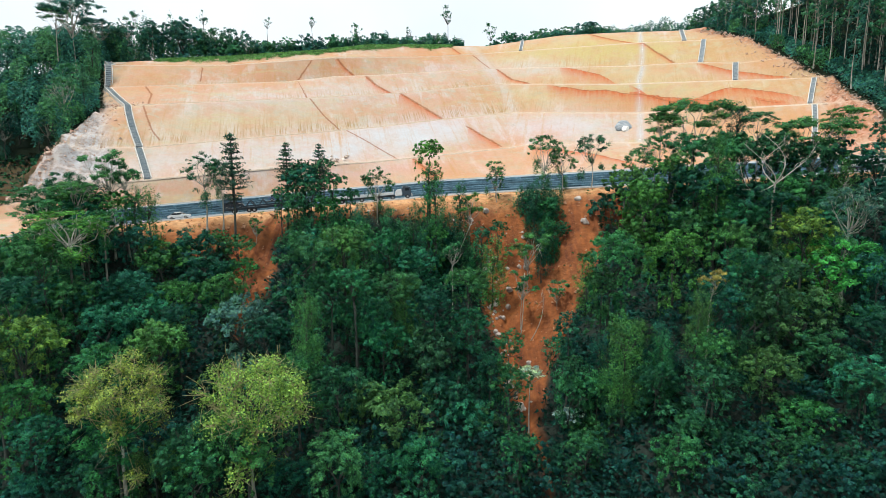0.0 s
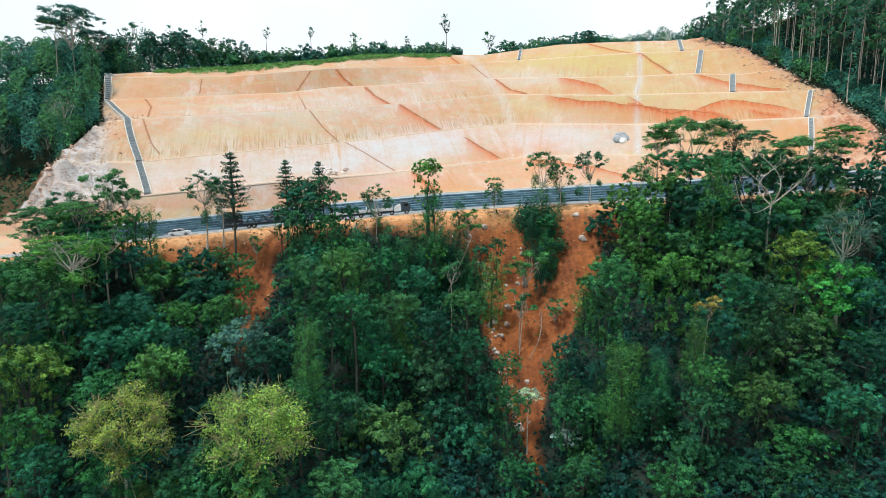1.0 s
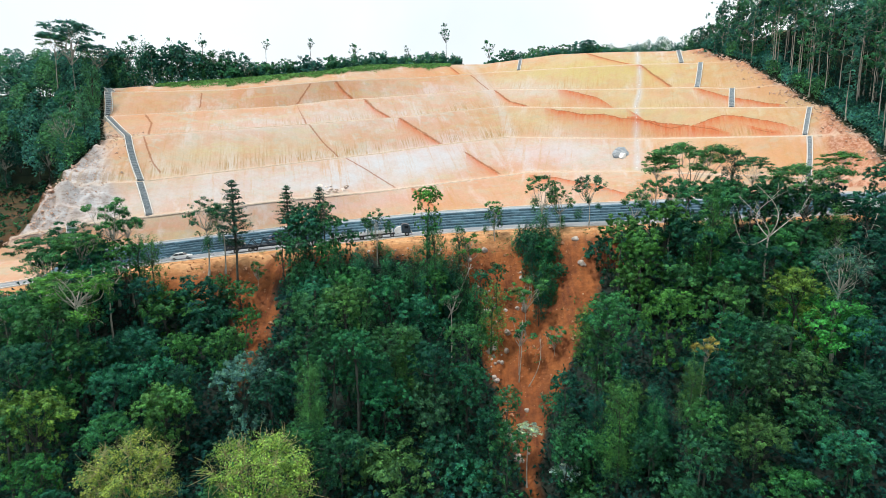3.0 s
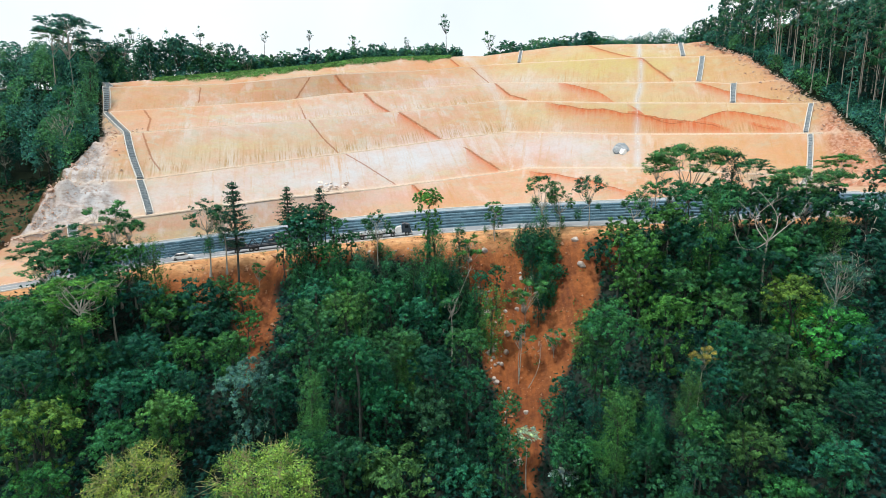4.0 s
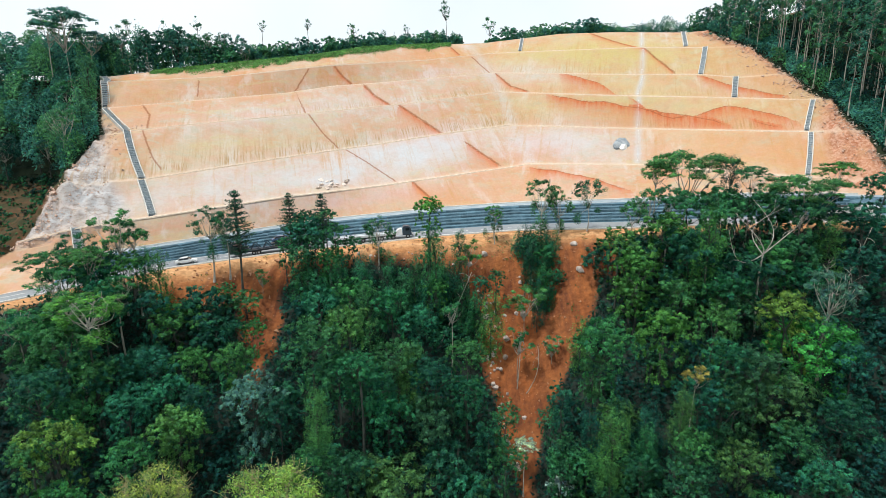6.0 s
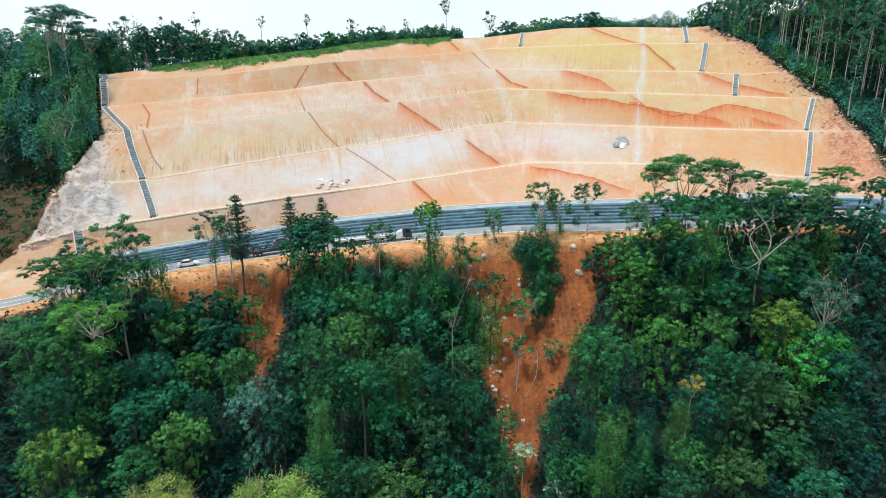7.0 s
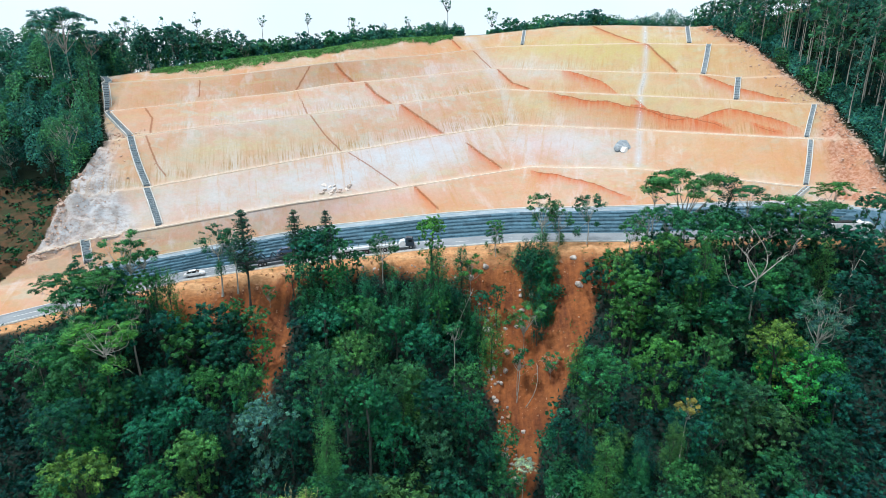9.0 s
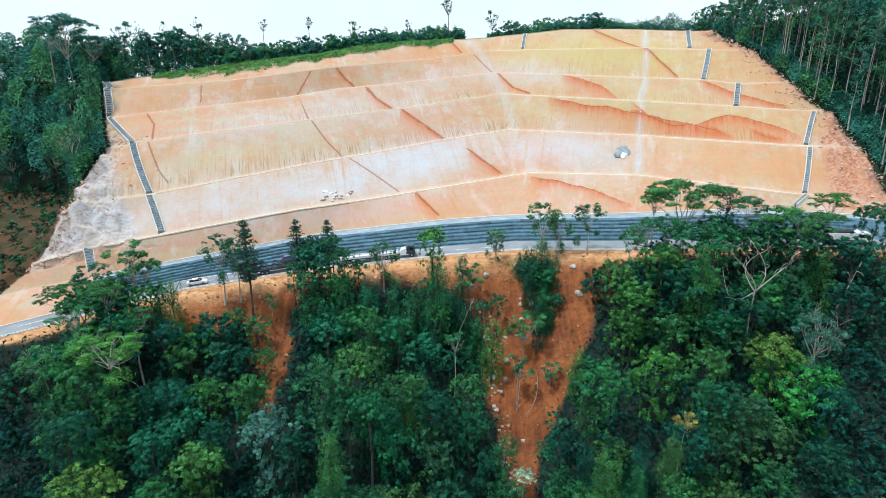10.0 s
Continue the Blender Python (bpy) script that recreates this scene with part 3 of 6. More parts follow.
def tubes(name, paths, mat, sides=6):
    """Tapered limbs: paths are lists of (x, y, z, radius)."""
    verts, faces = [], []
    for path in paths:
        pts = [Vector(p[:3]) for p in path]
        base = len(verts)
        for i, p in enumerate(pts):
            way = (pts[min(i + 1, len(pts) - 1)] - pts[max(i - 1, 0)]).normalized()
            a = way.orthogonal().normalized()
            b = way.cross(a)
            for s in range(sides):
                q = 2 * math.pi * s / sides
                verts.append(p + (a * math.cos(q) + b * math.sin(q)) * path[i][3])
            if i:
                o = base + (i - 1) * sides
                faces += [(o + s, o + (s + 1) % sides, o + sides + (s + 1) % sides, o + sides + s) for s in range(sides)]
        faces.append(tuple(base + (len(pts) - 1) * sides + s for s in range(sides)))
    me = bpy.data.meshes.new(name)
    me.from_pydata(verts, [], faces)
    me.polygons.foreach_set("use_smooth", [True] * len(faces))
    me.materials.append(mat)
    return me


def limb(a, b, r0, r1, rng, bend=0.12, steps=4):
    a, b = np.array(a, float), np.array(b, float)
    off = rng.normal(size=3) * np.linalg.norm(b - a) * bend
    out = []
    for i in range(steps + 1):
        k = i / steps
        p = a + (b - a) * k + off * math.sin(math.pi * k)
        out.append((*p, r0 + (r1 - r0) * k))
    return out


def crown_dome(rng, n=25, spread=0.72, flat=0.85, rad=(0.19, 0.36), skirt=13):
    """Lobes like a cauliflower: many small domes over a round crown, and a few hanging below it."""
    lobes = [(0, 0, 0.05, 0.55, 0.55 * flat)]
    for i in range(n):
        a = 2.4 * i + rng.uniform(-0.4, 0.4)
        z = 1 - (i + 0.5) / n * 1.35
        r = math.sqrt(max(0, 1 - z * z)) * spread * rng.uniform(0.8, 1.2)
        q = rng.uniform(*rad)
        lobes.append((r * math.cos(a), r * math.sin(a), z * spread * flat * rng.uniform(0.8, 1.2), q, q * rng.uniform(0.6, 0.9)))
    for i in range(skirt):
        a, q = 2.4 * i + rng.uniform(-0.5, 0.5), rng.uniform(0.16, 0.32)
        r = rng.uniform(0.25, 0.75)
        lobes.append((r * math.cos(a), r * math.sin(a), -0.45 - 1.75 * (i / skirt) ** 1.2, q, q * rng.uniform(1.0, 2.0)))
    return lobes


def crown_umbrella(rng, n=34):
    """Thin tiers of small tufts that spread wide, drooping towards the rim."""
    lobes = []
    for i in range(n):
        a, r = 2.4 * i + rng.uniform(-0.5, 0.5), 0.92 * math.sqrt((i + 0.6) / n) * rng.uniform(0.8, 1.12)
        q = rng.uniform(0.13, 0.27)
        z = 0.24 * (1 - 1.3 * r * r) + rng.uniform(-0.10, 0.08) - (rng.uniform(0.12, 0.5) if i % 3 == 2 else 0)
        lobes.append((r * math.cos(a), r * math.sin(a), z, q, q * rng.uniform(0.3, 0.6)))
    return lobes


def crown_sparse(rng, n=17):
    lobes = []
    for i in range(n):
        a, r = 2.4 * i + rng.uniform(-0.5, 0.5), rng.uniform(0.15, 0.8)
        q = rng.uniform(0.11, 0.24)
        lobes.append((r * math.cos(a), r * math.sin(a), rng.uniform(-0.8, 0.4) * (1.15 - 0.5 * r), q, q * 0.7))
    return lobes


def crown_column(rng, n=18):
    lobes = []
    for i in range(n):
        k = (i + 0.5) / n
        a, r = 2.4 * i, 0.62 * math.sqrt(min(1, 3 * k)) * rng.uniform(0.6, 1.1)
        q = rng.uniform(0.34, 0.55)
        lobes.append((r * math.cos(a), r * math.sin(a), 0.45 - 3.6 * k, q, q * rng.uniform(1.0, 1.9)))
    return lobes


def limbs_to(lobes, root, rng, thick=0.05, share=1.0):
    paths = []
    for L in lobes:
        if rng.uniform() < share * 0.85:
            start = (root[0] + rng.normal() * 0.02, root[1] + rng.normal() * 0.02, root[2] + rng.uniform(0, 0.25))
            paths.append(limb(start, (L[0], L[1], L[2] + 0.1 * L[4]), thick, thick * 0.25, rng))
            end = np.array(L[:3])
            for j in range(2):
                paths.append(limb(end * 0.75 + np.array(root) * 0.25, end + rng.normal(size=3) * L[3] * 0.8, thick * 0.4, thick * 0.12, rng, 0.1, 2))
    return paths


KINDS = {}


def kind(name, variants, make):
    """Templates of crown and limbs for a kind of tree, of unit crown radius about the crown's middle."""
    KINDS[name] = []
    for i in range(variants):
        rng = np.random.default_rng(sum(map(ord, name)) * 10 + i)
        KINDS[name].append(make(rng, f"{name}_{i}"))


def make_round(count, size, bark, share=0.5, **kw):
    def make(rng, name):
        lobes = crown_dome(rng, **kw)
        p, o = clumps(lobes, count, rng)
        return leaf_mesh(name, p, o, size, M_LEAF, rng), tubes(name + "_limbs", limbs_to(lobes, (0, 0, -0.75), rng, 0.022, share), bark, 5)
    return make


def make_umbrella(rng, name):
    lobes = crown_umbrella(rng)
    p, o = clumps(lobes, 8500, rng, low=-0.3, puff=0.5, up=0.8)
    return leaf_mesh(name, p, o, 0.042, M_LEAF, rng), tubes(name + "_limbs", limbs_to(lobes, (0, 0, -1.1), rng, 0.016, 0.4), M_BARK_GREY, 5)


def make_airy(rng, name):
    """An open rounded crown with sky between its tufts."""
    lobes = crown_dome(rng, n=20, rad=(0.15, 0.27), spread=0.74, flat=0.85, skirt=4)[1:]
    p, o = clumps(lobes, 5200, rng, low=-0.6, puff=0.55)
    return leaf_mesh(name, p, o, 0.056, M_LEAF, rng), tubes(name + "_limbs", limbs_to(lobes, (0, 0, -1.1), rng, 0.02, 0.8), M_BARK_PALE, 5)


def make_sparse(rng, name):
    lobes = crown_sparse(rng)
    p, o = clumps(lobes, 3200, rng, low=-0.6, puff=0.6)
    return leaf_mesh(name, p, o, 0.06, M_LEAF, rng), tubes(name + "_limbs", limbs_to(lobes, (0, 0, -1.3), rng, 0.022), M_BARK_PALE, 5)


def make_column(rng, name, count=9000, size=0.06):
    lobes = crown_column(rng)
    p, o = clumps(lobes, count, rng, low=-0.8, puff=0.36, up=0.15)
    hang = rng.uniform(size=len(p)) < 0.35
    p[hang, 2] -= rng.uniform(0, 0.9, hang.sum())
    return leaf_mesh(name, p, o, size, M_LEAF, rng, 0.6), tubes(name + "_limbs", limbs_to(lobes[:5], (0, 0, -1.2), rng, 0.03), M_BARK, 5)


def make_open(rng, name):
    lobes = crown_dome(rng, n=24, rad=(0.2, 0.32), spread=0.74, flat=0.95, skirt=5)
    p, o = clumps(lobes, 9500, rng, puff=0.6)
    paths = limbs_to(lobes, (0, 0, -0.8), rng, 0.014, 1.2)
    for L in lobes:
        for j in range(16):
            d = rng.normal(size=3) * 0.14 + np.array(L[:3]) * 0.10 + np.array((0, 0, 0.05))
            paths.append(limb(L[:3], np.array(L[:3]) + d, 0.006, 0.0025, rng, 0.12, 3))
    return leaf_mesh(name, p, o, 0.038, M_LEAF, rng, 0.7), tubes(name + "_limbs", paths, M_TWIG, 4)


def make_pine(rng, name):
    """Conifer of unit height from its foot: tiers of short up-turned boughs with needle tufts, bare below."""
    pos, out, paths = [], [], [limb((0, 0, 0.40), (0, 0, 0.99), 0.006, 0.002, rng, 0.002)]
    for i in range(15):
        z = 0.44 + 0.55 * (i + rng.uniform(-0.3, 0.3)) / 15
        k0 = (0.99 - min(z, 0.985)) / 0.55
        reach = 0.165 * min(k0 ** 0.8, 0.45 + 0.55 * (1.02 - k0) / 0.25) * rng.uniform(0.75, 1.2) + 0.010
        for j in range(6):
            a = j * math.pi / 3 + i * 1.1 + rng.uniform(-0.3, 0.3)
            far = reach * rng.uniform(0.65, 1.15)
            tip = np.array((math.cos(a) * far, math.sin(a) * far, z + far * rng.uniform(0.0, 0.45)))
            root = np.array((0, 0, z))
            paths.append(limb(root, tip, 0.003, 0.001, rng, 0.05, 2))
            n = int(8 + 34 * far / 0.12)
            k = rng.uniform(0.2, 1.05, n)[:, None]
            pos.append(root + (tip - root) * k + rng.normal(size=(n, 3)) * (0.010, 0.010, 0.006))
            out.append(rng.normal(size=(n, 3)) * 0.6 + np.array((0, 0, 0.8)) + (tip - root) * 3)
    return leaf_mesh(name, np.vstack(pos), np.vstack(out), 0.021, M_LEAF, rng, 0.4), tubes(name + "_limbs", paths, M_BARK, 4)


def make_gum(rng, name):
    """Tall gum tree crown: small scattered tufts up a long stem."""
    lobes = [(rng.normal() * 0.45, rng.normal() * 0.45, 0.9 - 3.4 * (i / 18) ** 1.2, rng.uniform(0.22, 0.42), rng.uniform(0.2, 0.45)) for i in range(18)]
    p, o = clumps(lobes, 1700, rng, low=-0.9, puff=0.5)
    stem = [limb((0, 0, -2.8), (0, 0, 0.9), 0.036, 0.01, rng, 0.01)]
    for L in lobes:
        stem.append(limb((0, 0, L[2] - 0.4), L[:3], 0.02, 0.006, rng, 0.08, 3))
    return leaf_mesh(name, p, o, 0.12, M_LEAF, rng), tubes(name + "_limbs", stem, M_BARK_GREY, 5)


def make_wispy(rng, name):
    """Thin tree against the sky: a bare stem and a few tufts."""
    lobes = [(rng.normal() * 0.5, rng.normal() * 0.5, rng.uniform(-1.4, 0.6), rng.uniform(0.16, 0.36), rng.uniform(0.14, 0.3)) for i in range(13)]
    p, o = clumps(lobes, 1300, rng, low=-0.9, puff=0.55)
    return leaf_mesh(name, p, o, 0.10, M_LEAF, rng), tubes(name + "_limbs", limbs_to(lobes, (0, 0, -2.0), rng, 0.03), M_BARK, 5)


kind("round", 7, make_round(8400, 0.052, M_BARK, 0.15))
kind("distant", 5, make_round(4800, 0.079, M_BARK, 0.2))
kind("bush", 3, make_round(1350, 0.125, M_BARK, 0.1, n=11))
kind("thick", 2, make_round(2500, 0.090, M_BARK, 0.1, n=16))
kind("airy", 3, make_airy)
kind("scrub", 2, make_round(470, 0.245, M_BARK, 0.1, n=9))
kind("puffy", 1, make_round(9500, 0.054, M_BARK, 0.3, n=30, rad=(0.16, 0.27), spread=0.76))
kind("umbrella", 3, make_umbrella)
kind("sparse", 3, make_sparse)
kind("column", 3, make_column)
kind("far_column", 2, lambda rng, name: make_column(rng, name, 4600, 0.08))
kind("open", 2, make_open)
kind("pine", 2, make_pine)
kind("gum", 3, make_gum)
kind("wispy", 3, make_wispy)

TRUNKS = []
for i in range(3):
    rng = np.random.default_rng(50 + i)
    bend = rng.normal(size=2) * 0.02
    path = [(bend[0] * math.sin(3.1 * k), bend[1] * math.sin(3.1 * k), k, (1.0 if k else 1.7) * (1 - 0.55 * k)) for k in np.linspace(0, 1, 7)]
    TRUNKS.append([(x, y, z, r) for x, y, z, r in path])
TRUNK_MESH = {}


def trunk_mesh(i, mat):
    """A trunk of unit height and unit foot radius over 25 (scaled to each tree)."""
    key = (i, mat.name)
    if key not in TRUNK_MESH:
        TRUNK_MESH[key] = tubes("trunk", [[(x, y, z, r * 0.0125) for x, y, z, r in TRUNKS[i]]], mat, 8)
    return TRUNK_MESH[key]


PICK = random.Random(4)


def part(name, data, parent, m, label=""):
    ob = new(name, data)
    ob.parent = parent
    ob.matrix_basis = m
    if label:
        ob["label"] = label
    return ob


NAMES = {"pine": "pine_tree", "gum": "gum_tree", "umbrella": "umbrella_tree", "open": "twiggy_tree", "column": "vine_draped_tree", "wispy": "thin_tree", "sparse": "sparse_tree", "airy": "open_crowned_tree", "bush": "leafy_tree"}


def tree(x, y, top, radius, species, tint, label, category="tree", group="", foot=None, squash=1.0, pale=False):
    """A tree with its foot on the ground and its top at a height."""
    z = (valley(x, y) if foot is None else foot) - 0.25
    height = max(top - z, radius * 1.2)
    crown, limbs = PICK.choice(KINDS[{"round": "distant", "column": "far_column"}.get(species, species) if y > 92 else species])
    ob = tagged(new(NAMES.get(species, "tree") if category == "tree" else category.replace(" ", "_")), label, category, group)
    ob.matrix_basis = pose(x, y, z, 0, 0, PICK.uniform(0, 360))
    s = PICK.uniform(0.9, 1.1)
    bark = M_BARK_GREY if species == "gum" else M_BARK_PALE if pale else M_BARK
    if species == "pine":
        cm = Matrix.Diagonal((height, height, height, 1))
        trunk_top, thick = height * 0.97, height * 0.85
    else:
        reach = {"umbrella": 0.25, "sparse": 0.5, "column": 0.9, "open": 1.0, "gum": 1.2, "wispy": 0.8, "airy": 0.8}.get(species, 0.95) * squash
        mid = height - radius * reach
        cm = Matrix.Translation((0, 0, mid)) @ Matrix.Diagonal((radius * s, radius / s, radius * squash, 1))
        root = {"umbrella": -0.95, "sparse": -1.25, "column": -0.8, "gum": -2.7, "wispy": -1.9, "airy": -1.0}.get(species, -0.7) * radius * squash
        trunk_top = max(mid + root + 0.1 * radius, height * 0.15)
        thick = min(height, 22) * {"gum": 0.6, "wispy": 0.8, "sparse": 0.7, "umbrella": 0.85}.get(species, 1.0)
    part("trunk", trunk_mesh(PICK.randrange(3), bark), ob, Matrix.Diagonal((thick, thick, trunk_top, 1)))
    part("branch_frame", limbs, ob, cm)
    c = part("crown", crown, ob, cm)
    c.color = (*tint, 1)
    return ob


DEEP, MID, LIME, OLIVE, YELLOW, GREY, BROWN, PINE = (0.7, 0.85, 1.05), (1.4, 1.2, 1.0), (3.6, 1.9, 0.9), (3.0, 1.5, 0.9), (6.0, 2.2, 1.0), (4.2, 2.1, 2.7), (8.0, 1.1, 1.1), (1.5, 0.95, 1.15)
TONES = [DEEP, (0.9, 1.1, 1.2), MID, (2.2, 1.55, 1.0), (0.9, 0.95, 1.0), (3.2, 1.8, 0.95), (1.1, 1.35, 1.4), (1.3, 1.6, 1.4), (1.7, 1.1, 0.9), OLIVE, (0.7, 0.95, 1.15), DEEP, MID, (1.9, 1.7, 1.1)]
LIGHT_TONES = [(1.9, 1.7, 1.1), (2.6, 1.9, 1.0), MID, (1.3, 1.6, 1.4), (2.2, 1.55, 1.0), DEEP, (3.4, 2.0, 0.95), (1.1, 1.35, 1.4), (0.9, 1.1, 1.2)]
STANDS = []


def grove(rows, species, tones, label, group, **kw):
    for i, (x, y, top, r) in enumerate(rows):
        STANDS.append((x, y, r))
        # past y 92 the lighter tints brighten the dark mid slope by colour
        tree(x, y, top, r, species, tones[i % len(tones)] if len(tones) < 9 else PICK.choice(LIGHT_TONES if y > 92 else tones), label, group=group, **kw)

grove([(-73.1, 90, -3.3, 4.2), (-69.2, 104, 5.5, 5.1), (-68, 94, -2.4, 4.4), (-61.3, 104, 3.8, 3.8), (-61.3, 82.1, -3, 4.6), (-59.6, 73.4, -6.7, 4.8), (-56, 98, -2.5, 4), (-55.5, 84, -9.4, 4.7), (-53.7, 62.9, -11.4, 2.9), (-51, 98, -4.7, 5.6), (-50.7, 61.8, -17.5, 3.7), (-50.1, 85.9, -8.2, 4.8), (-49, 76.7, -11.8, 3.9), (-48.3, 59.9, -27.9, 3.6), (-48.2, 104, -3, 7), (-47.6, 59.8, -21, 3.3), (-44.8, 90, -10.5, 4.2), (-44.2, 66.8, -14.3, 4), (-42.8, 98, -6.9, 5.1), (-40.7, 75, -13.6, 4.5)], "round", LIGHT_TONES, "leafy green rainforest tree with a domed crown", "forest below the road")
grove([(-40.4, 59.4, -24.7, 4.2), (-40.2, 106, -4.7, 3.8), (-39.1, 78.5, -12, 3.2), (-38.1, 60.3, -16, 2.8), (-36.5, 88.5, -9.3, 4.5), (-33.4, 59.2, -24.1, 3.6), (-29.7, 117, 9.3, 4.8), (-27.6, 56.3, -23.2, 3.4), (-27.3, 62, -21.3, 2.9), (-26.1, 77.8, -13.5, 3.6), (-24.9, 104, -3.1, 5.4), (-21, 80.8, -1.8, 4.5), (-18.5, 67.1, -15.5, 3.7), (-18.3, 59.8, -26.4, 3.9), (-18.2, 104, -1.4, 4.8), (-17, 81.4, -6.5, 4.9), (-15.6, 84.5, -0.7, 4.3), (-14.4, 70.7, -18.1, 4.6), (-13.1, 83.5, -11.2, 4.6), (-10.3, 102, -2.6, 4.2), (-9.6, 62.1, -26.1, 4.4)], "round", TONES, "leafy green rainforest tree with a domed crown", "forest below the road")
grove([(-9.4, 81.8, -15.2, 4.9), (-8.2, 89.8, -8.8, 4.5), (-7.2, 74, -22.8, 8), (-4.8, 100, -6.5, 4.1), (-3.3, 68.6, -31.3, 4.1), (-2.3, 84, -17.2, 5.5), (-1.6, 108, -3, 3.3), (-1.4, 87.1, -10.8, 4.8), (1.3, 78.3, -22.4, 5.5), (3.7, 74.7, -32.1, 4.5), (4.2, 87.1, -8, 3.5), (4.2, 85.9, -14.4, 3.9), (5.4, 76.1, -26.9, 3.8), (7.6, 82, -20.5, 3), (8, 113, -4.2, 2.3), (11.6, 113, -3, 2.3), (15.5, 71, -32, 3.2), (18.6, 78.7, -13.3, 2.4), (19, 75.8, -19.1, 3.1), (20.6, 71.5, -32.2, 3.6), (22, 73.8, -20.7, 3)], "round", TONES, "leafy green rainforest tree with a domed crown", "forest below the road")
grove([(23.5, 78.9, -6.9, 2.8), (24.8, 71.5, -23.3, 3.6), (27.8, 67.9, -17.1, 3.1), (30.1, 68.5, -32.7, 4.8), (30.8, 63.1, -21.9, 3.2), (32.9, 64.5, -15.7, 3.6), (35.2, 98, -0.5, 4.6), (35.2, 62.1, -26.3, 3.8), (36, 112, 5.6, 6.4), (37.1, 72.3, -6.6, 4.4), (41, 59.3, -22.4, 3.6), (41.3, 66.9, -14.7, 4), (42.5, 75.5, -3.7, 3.8), (42.7, 94, 1.5, 4.9), (43, 72.9, -7.7, 4.4), (43.8, 62.9, -19.6, 3.8)], "round", TONES, "leafy green rainforest tree with a domed crown", "forest below the road")
grove([(46.1, 57.5, -22.5, 3.5), (46.3, 112, 10.3, 4), (46.7, 74.4, -4.1, 4.1), (46.8, 98.7, 9.8, 6.9), (49.6, 61.7, -14.1, 3.4), (49.7, 61.1, -15.6, 2.5), (50, 69.2, -13.4, 4.5), (50.6, 75.3, -8.5, 6), (51.8, 92, -0.1, 4.8), (54.1, 94.4, 6.4, 5.7), (57.3, 70.1, -9.9, 3.9), (61.1, 112, 13.8, 4), (62.1, 76.6, -4.2, 4.3), (66.1, 101.2, 7.7, 6.1), (67, 96, 3, 4.5), (68.3, 110, 11.7, 4.5), (76.7, 96, 6.1, 4.5)], "round", TONES, "leafy green rainforest tree with a domed crown", "forest below the road")
grove([(-56.3, 104, 4, 3.2), (3.8, 117, 4.9, 2.5), (-11.6, 117, -0.1, 2.4), (-17.4, 114, -0.7, 3.2), (-22.5, 116, 0.1, 3), (27.2, 76.1, -13.3, 3.1), (30.7, 73.2, -12.8, 3), (33.4, 69, -8.4, 2.1), (39.8, 71, -13.8, 2.9), (23.4, 76.8, -16.1, 2.7), (60.6, 114.7, 20.6, 3), (21.4, 122, 1.4, 4.7), (25, 120.5, 1.5, 2.6), (-30, 112, 2.2, 3.5), (-1.6, 108, 6.4, 2.8), (-6.3, 89.2, -9.8, 3.2), (25.4, 95, -8.3, 2.5), (1.9, 112, -2.8, 4), (9.6, 104, -6.6, 3.2), (-14.7, 102, -3.7, 3.7), (75.9, 104, 9.1, 3.2)], "column", TONES, "tall tree draped in green climbing vines", "vine-draped trees")
grove([(52.8, 117, 20.8, 9.1), (45.8, 117, 18.5, 3.6), (64.1, 113, 18.1, 4.1), (72.7, 109, 16.5, 7.9), (81.2, 112, 19.3, 4.3), (-75.3, 101, 3.7, 4.6), (-66.5, 99, 4.6, 4.2)], "umbrella", [(2.6, 1.7, 0.9), (3.2, 1.8, 0.9), (1.8, 1.4, 1.0)], "tall tree with a flat umbrella crown on pale limbs", "umbrella trees", pale=True)
grove([(-64, 105.3, 11.0, 5.0), (-61.5, 106, 9.0, 3.6), (12.1, 124, 9.2, 2.6), (1.7, 100, -6, 2.8), (16.8, 107, -5.1, 4.4), (21.4, 100, -13.4, 2.6), (-38.6, 112, -2.7, 2.3), (14.8, 100, -11.7, 3.1), (5.7, 117, 2.4, 3.6)], "sparse", [(3.2, 2.1, 1.2), (1.8, 1.6, 1.2)], "thin pale-stemmed tree with sparse leaves", "sparse trees by the road", pale=True)
grove([(-42.6, 111, 14.7, 2.6), (-33.4, 117.4, 13.2, 2.7), (-26.5, 118, 12.9, 2.4)], "pine", [PINE], "dark green pine beside the road", "pines by the road")
grove([(59.3, 82.4, -1.2, 7.8), (55.5, 83.2, 2.1, 4.6), (27.3, 76.2, -13.8, 3.5), (-41, 75.4, -13.4, 4.2)], "round", [(2.2, 2.4, 1.1), YELLOW, OLIVE, LIME], "bright green tree with a broad crown", "bright crowned trees")
grove([(-31, 81.1, -10.9, 5.7)], "puffy", [GREY], "grey-green tree with a puffy crown", "grey trees")
grove([(13.2, 79, -22.7, 2.2), (18.9, 76, -28.2, 2.4)], "umbrella", [(18.0, 4.8, 7.0)], "small tree with silvery white leaves", "silver-leaved trees", pale=True)
grove([(-36.1, 58, -13.4, 5.5), (-22, 59.5, -13.3, 6.5)], "open", [(11, 2.9, 1.3), (10, 3.3, 1.1)], "yellow-green tree with a net of bare twigs", "yellow-green trees", pale=True)

